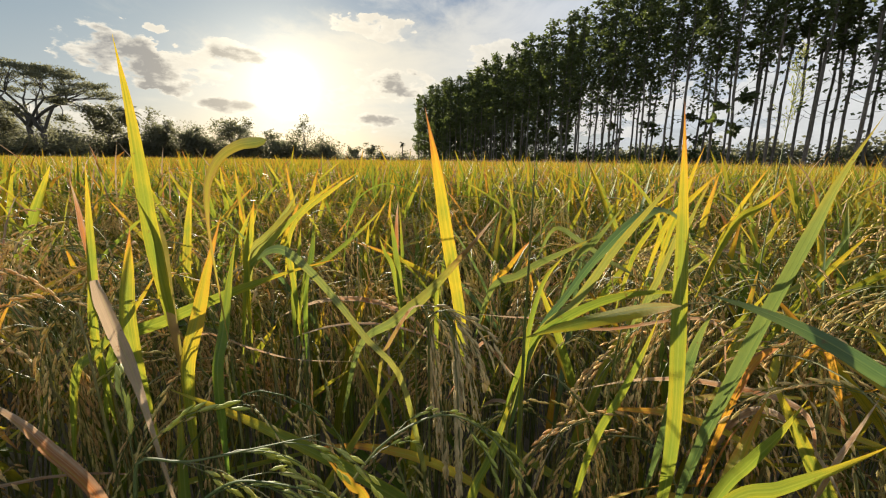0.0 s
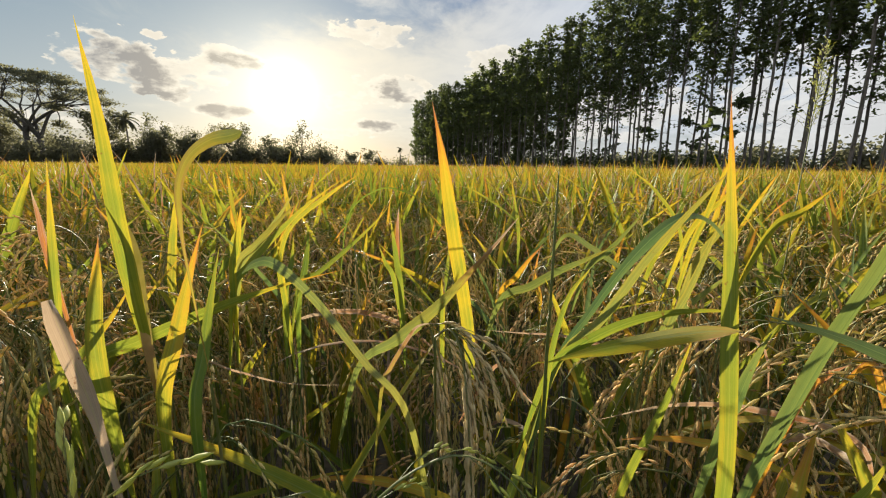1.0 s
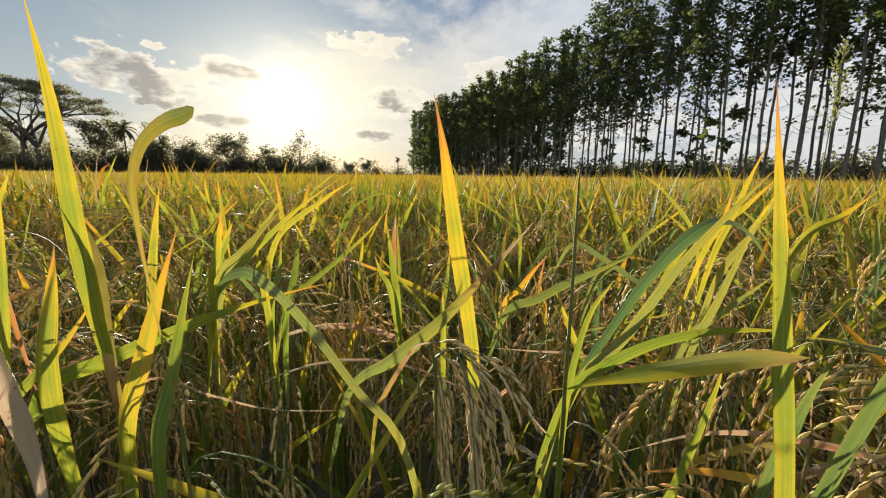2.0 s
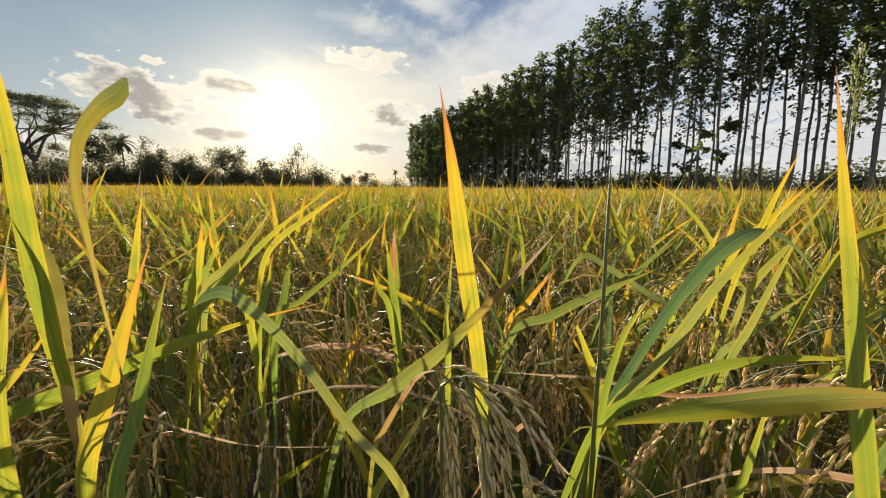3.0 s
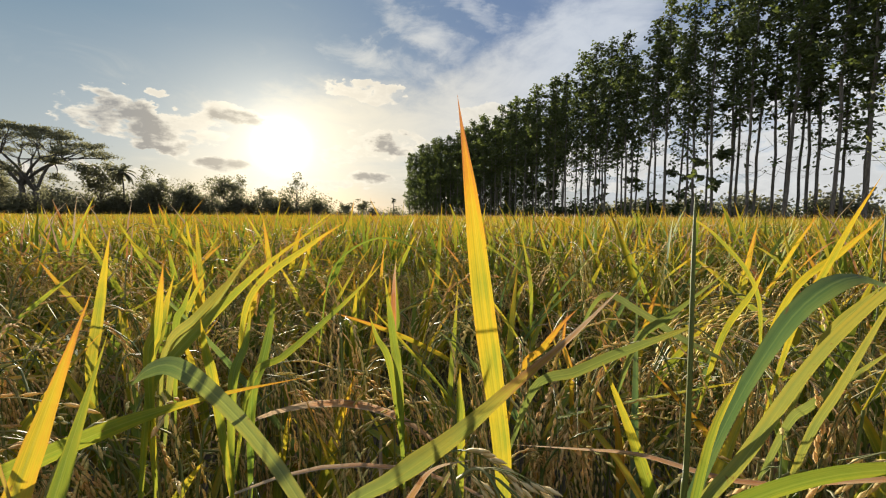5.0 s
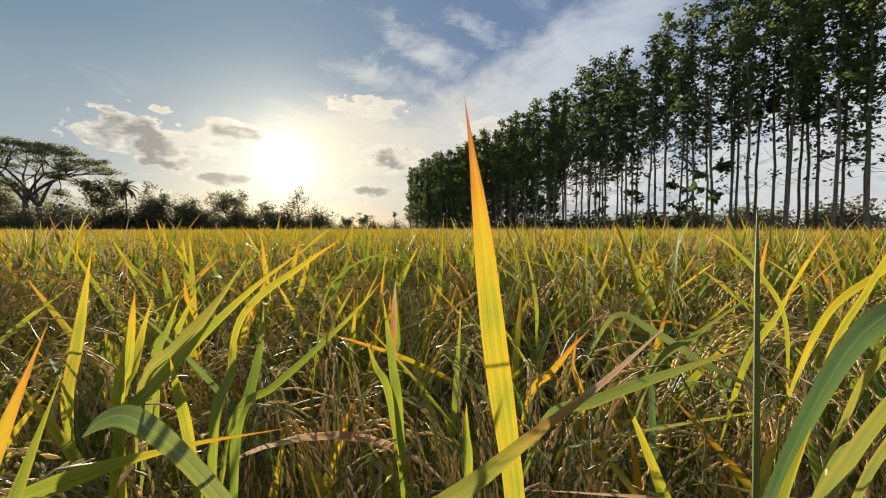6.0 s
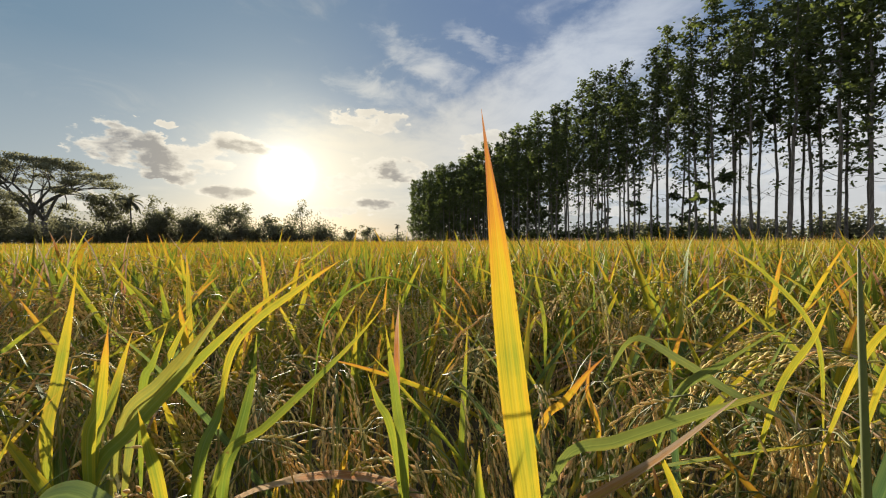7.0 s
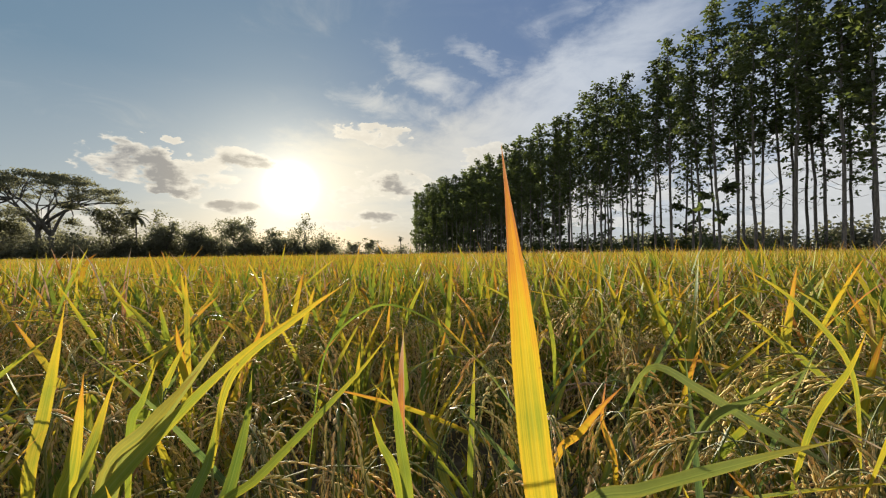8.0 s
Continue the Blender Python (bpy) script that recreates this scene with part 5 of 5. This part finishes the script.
shoot([(-0.256, 0.443, 1.020), (-0.259, 0.445, 1.045), (-0.261, 0.445, 1.067)], 0.0060, 0.72, "short orange rice leaf tip")
shoot([(0.284, 0.475, 1.029), (0.292, 0.457, 1.049), (0.298, 0.440, 1.069)], 0.0095, 0.35, "orange-yellow rice leaf leaning out")
shoot([(0.265, 0.548, 1.018), (0.275, 0.522, 1.053), (0.292, 0.511, 1.079)], 0.0085, 0.35, "orange-yellow rice leaf leaning out")
shoot([(-0.167, 0.683, 1.000), (-0.118, 0.709, 1.044), (-0.081, 0.726, 1.070)], 0.0085, 0.34, "yellow-green rice leaf leaning out")
shoot([(0.270, 0.618, 0.967), (0.284, 0.604, 1.010), (0.286, 0.593, 1.041)], 0.0085, 0.32, "olive yellow rice leaf leaning out")
shoot([(0.212, 1.017, 0.936), (0.212, 1.048, 0.990), (0.205, 1.076, 1.055)], 0.0090, 0.24, "upright green rice leaf")
shoot([(0.203, 0.470, 0.949), (0.209, 0.460, 0.984), (0.211, 0.445, 1.026), (0.209, 0.430, 1.058)], 0.0085, 0.42, "pale straw-coloured rice leaf leaning out", leaf=M_LEAF_SHADED)
shoot([(0.220, 0.500, 0.942), (0.237, 0.500, 0.957), (0.257, 0.490, 0.982), (0.274, 0.480, 1.005)], 0.0085, 0.30, "pale yellow-green rice leaf leaning out", leaf=M_LEAF_SHADED)
shoot([(0.163, 0.352, 0.931), (0.165, 0.348, 0.953), (0.166, 0.342, 0.980), (0.170, 0.336, 1.005)], 0.0120, 0.14, "broad green rice leaf standing behind a taller one", leaf=M_LEAF_SHADED)
shoot([(0.318, 0.535, 0.864), (0.335, 0.530, 0.892), (0.360, 0.525, 0.931), (0.380, 0.520, 0.966)], 0.0105, 0.22, "bright green rice leaf among the ears")
shoot([(-0.262, 0.420, 0.922), (-0.251, 0.430, 0.938), (-0.230, 0.450, 0.968), (-0.215, 0.465, 0.999)], 0.0105, ((0, .6, 1), (.24, .26, .34)), "yellow-green rice leaf leaning over", face=(0.0, -0.8, 0.5))
shoot([(0.220, 0.370, 0.921), (0.230, 0.370, 0.947), (0.243, 0.370, 0.958), (0.250, 0.365, 0.967)], 0.0100, 0.66, "curled orange dry rice leaf")
shoot([(0.219, 0.370, 0.882), (0.236, 0.375, 0.899), (0.249, 0.380, 0.909), (0.274, 0.390, 0.931)], 0.0042, 0.74, "thin orange-red withered rice leaf", twist=1.5)
shoot([(0.344, 0.430, 0.932), (0.358, 0.425, 0.903), (0.367, 0.420, 0.867), (0.373, 0.415, 0.837)], 0.0100, 0.6, "pale dry rice leaf hanging straight down")
shoot([(0.260, 0.330, 0.894), (0.276, 0.335, 0.914), (0.296, 0.340, 0.943)], 0.0065, 0.92, "grey-brown withered rice leaf leaning out")
shoot([(0.043, 0.420, 0.941), (0.053, 0.420, 0.938), (0.066, 0.415, 0.923), (0.080, 0.410, 0.911)], 0.0035, 0.88, "thin pale dry rice leaf bent over")
shoot([(-0.035, 0.430, 0.922), (-0.029, 0.430, 0.938), (-0.016, 0.430, 0.961), (-0.007, 0.430, 0.971), (0.012, 0.440, 0.968)], 0.0040, ((0, .6, 1), (.5, .75, .9)), "narrow pale dry rice leaf folded over", leaf=M_LEAF_SHADED)

single_ear([(0.004, 0.446, 0.955), (0.013, 0.441, 0.963), (0.020, 0.432, 0.957), (0.024, 0.420, 0.935), (0.026, 0.408, 0.905), (0.027, 0.398, 0.870)], 3, "dry tan ear of rice hanging straight down", 40, 15, 0.62, 0.10, M_GRAIN_PALE)
single_ear([(-0.007, 0.475, 0.942), (-0.000, 0.470, 0.953), (0.003, 0.462, 0.949), (0.006, 0.455, 0.926), (0.013, 0.445, 0.889), (0.020, 0.435, 0.851)], 13, "dry brown ear of rice hanging behind another", 26, 15, 0.62, 0.10, M_GRAIN_PALE)
single_ear([(-0.133, 0.283, 0.935), (-0.132, 0.288, 0.949), (-0.113, 0.290, 0.946), (-0.088, 0.297, 0.946), (-0.055, 0.303, 0.949)], 4, "pale green ear of rice bent sideways", 9, 11, 0.5, 0.8, M_GRAIN_GREEN)
single_ear([(-0.111, 0.287, 0.924), (-0.096, 0.290, 0.933), (-0.081, 0.290, 0.934), (-0.054, 0.288, 0.929)], 5, "pale green ear of rice bent sideways", 7, 11, 0.5, 0.8, M_GRAIN_GREEN)
single_ear([(-0.051, 0.324, 0.892), (-0.026, 0.340, 0.916), (0.009, 0.349, 0.928), (0.036, 0.340, 0.921), (0.056, 0.325, 0.899)], 6, "thin green ear of rice with few grains", 7, 8, 0.5, 1.0, M_GRAIN_GREEN)


def bare_stalk():
    """A straight dark stalk with a folded leaf tip."""
    root = new("rice_plant")
    root.matrix_world = pose(0.069, 0.388, 0)
    bag = Bag()
    tube(bag, smooth_line([(0, 0, 0), (0.001, -0.002, 0.5), (0, -0.004, 0.94), (0.0, -0.005, 1.0), (0.002, 0, 1.083)], 20), np.interp(np.linspace(0, 1, 21), (0, .85, .97, 1), (0.0015, 0.0008, 0.0006, 0.0002)), 7, 0.15)
    part("culm", bag.mesh("rice_culm", M_CULM_GREEN), root)
    bag = Bag()
    blade(bag, smooth_line([(0, -0.004, 0.86), (0.001, -0.005, 0.95), (0.012, 0.0, 1.0), (0.03, 0.01, 1.02)], 12), 0.004, side=(1, 0, 0), fold=0.8, age=0.2)
    part("leaf", bag.mesh("rice_blade", M_LEAF), root)
    return tagged(root, "straight dark green leafless rice stalk among the ears", "rice plant", "rice plants of the paddy")


def seeding_grass(x, y, tall, seed):
    """A tall weed grass with an open pale seed head."""
    r = np.random.default_rng(seed)
    root = new("seeding_grass")
    root.matrix_world = pose(x, y, 0)
    line = smooth_line([(-0.03, -0.03, 0), (-0.02, -0.02, tall * 0.5), (-0.005, -0.01, tall * 0.85), (0.03, 0.02, tall)], 24)
    bag = Bag()
    tube(bag, line, np.linspace(0.0016, 0.0004, 25), 5, 0.4)
    part("stalk", bag.mesh("grass_stalk", M_CULM), root)
    bag, at, ways = Bag(), [], []
    for k in range(19, 25):
        for _ in range(9):
            p = line[k] - (line[k] - line[k - 1]) * r.random()
            d = unit(np.array([r.normal() * 0.6, r.normal() * 0.6, 0.9]))
            L = 0.02 * (25.5 - k) / 6 + 0.006
            tube(bag, np.array([p, p + d * L]), 0.0002, 3, 0.4)
            for q in np.linspace(0.3, 1, 4):
                at.append(p + d * L * q + r.normal(0, 0.001, 3))
                ways.append(d + r.normal(0, 0.3, 3))
    lens = r.uniform(0.003, 0.0045, len(at))
    grains(bag, at, ways, lens, lens * 0.22, 4, slot=1)
    part("seed_head", bag.mesh("grass_seed_head", M_CULM, M_GRAIN_GREEN), root)
    return tagged(root, "tall weed grass with an open pale seed head", "grass")


bare_stalk()
seeding_grass(0.50, 0.685, 1.245, 1)


# heavy ripe ears that hang close by
r = np.random.default_rng(404)
made = 0
while made < 95:
    x, y, top = r.uniform(-0.62, 0.66), r.uniform(0.36, 0.82), r.uniform(0.87, 0.975)
    if abs(x) > 0.16 + 0.62 * y or (x > 0.2 and y < 0.5):
        continue
    az, out, drop = r.uniform(0, 2 * math.pi), r.uniform(0.04, 0.11), r.uniform(0.07, 0.15)
    c, s = math.cos(az), math.sin(az)
    stalk = np.array([(x, y, top - 0.05), (x + c * out * 0.35, y + s * out * 0.35, top), (x + c * out, y + s * out, top - 0.03), (x + c * out * 1.25, y + s * out * 1.25, top - 0.03 - drop * 0.6), (x + c * out * 1.3, y + s * out * 1.3, top - 0.03 - drop)])
    if not clear_of_camera(stalk, 0.25):
        continue
    single_ear(stalk, 500 + made, "ripe tan ear of rice hanging from a bent stalk", 12, 16, 0.85)
    made += 1


# more long leaves that stand out of the nearer canopy
r = np.random.default_rng(808)
TONES = ((0.05, "long dark green rice leaf arching over the ears"), (0.08, "long green rice leaf arching over the ears"), (0.30, "yellow-green rice leaf leaning over the ears"),
         (0.36, "yellow rice leaf leaning over the ears"), (0.48, "orange-yellow rice leaf leaning over the ears"), (0.90, "withered brown rice leaf hanging over the ears"))
made = 0
while made < 26:
    x, y = (r.uniform(0.05, 0.85) if r.random() < 0.62 else r.uniform(-0.75, -0.08)), r.uniform(0.55, 1.25)
    if abs(x) > 0.14 + 0.72 * y:
        continue
    az, lean, bend, long = r.uniform(-1.2, 1.2) + (0 if r.random() < 0.6 else math.pi), r.uniform(0.25, 0.85), r.uniform(0.0, 0.4), r.uniform(0.20, 0.32)
    line = arc(long, lean, bend, 4, 1.6)
    c, s = math.cos(az), math.sin(az)
    line = np.stack([x + line[:, 0] * c, y + line[:, 0] * s, 0.80 + line[:, 2]], 1)
    if line[:, 2].max() > 1.045 or not clear_of_camera(line, 0.24):
        continue
    tone, words = TONES[int(r.choice(6, p=(0.22, 0.30, 0.20, 0.08, 0.08, 0.12)))]
    shoot([tuple(q) for q in line], r.uniform(0.007, 0.0105), tone, words, fold=r.uniform(0.1, 0.5), twist=r.uniform(-0.8, 0.8), face=(r.normal() * 0.4, -0.8, r.uniform(0.1, 0.9)), leaf=M_LEAF_SHADED if tone < 0.1 else None)
    made += 1
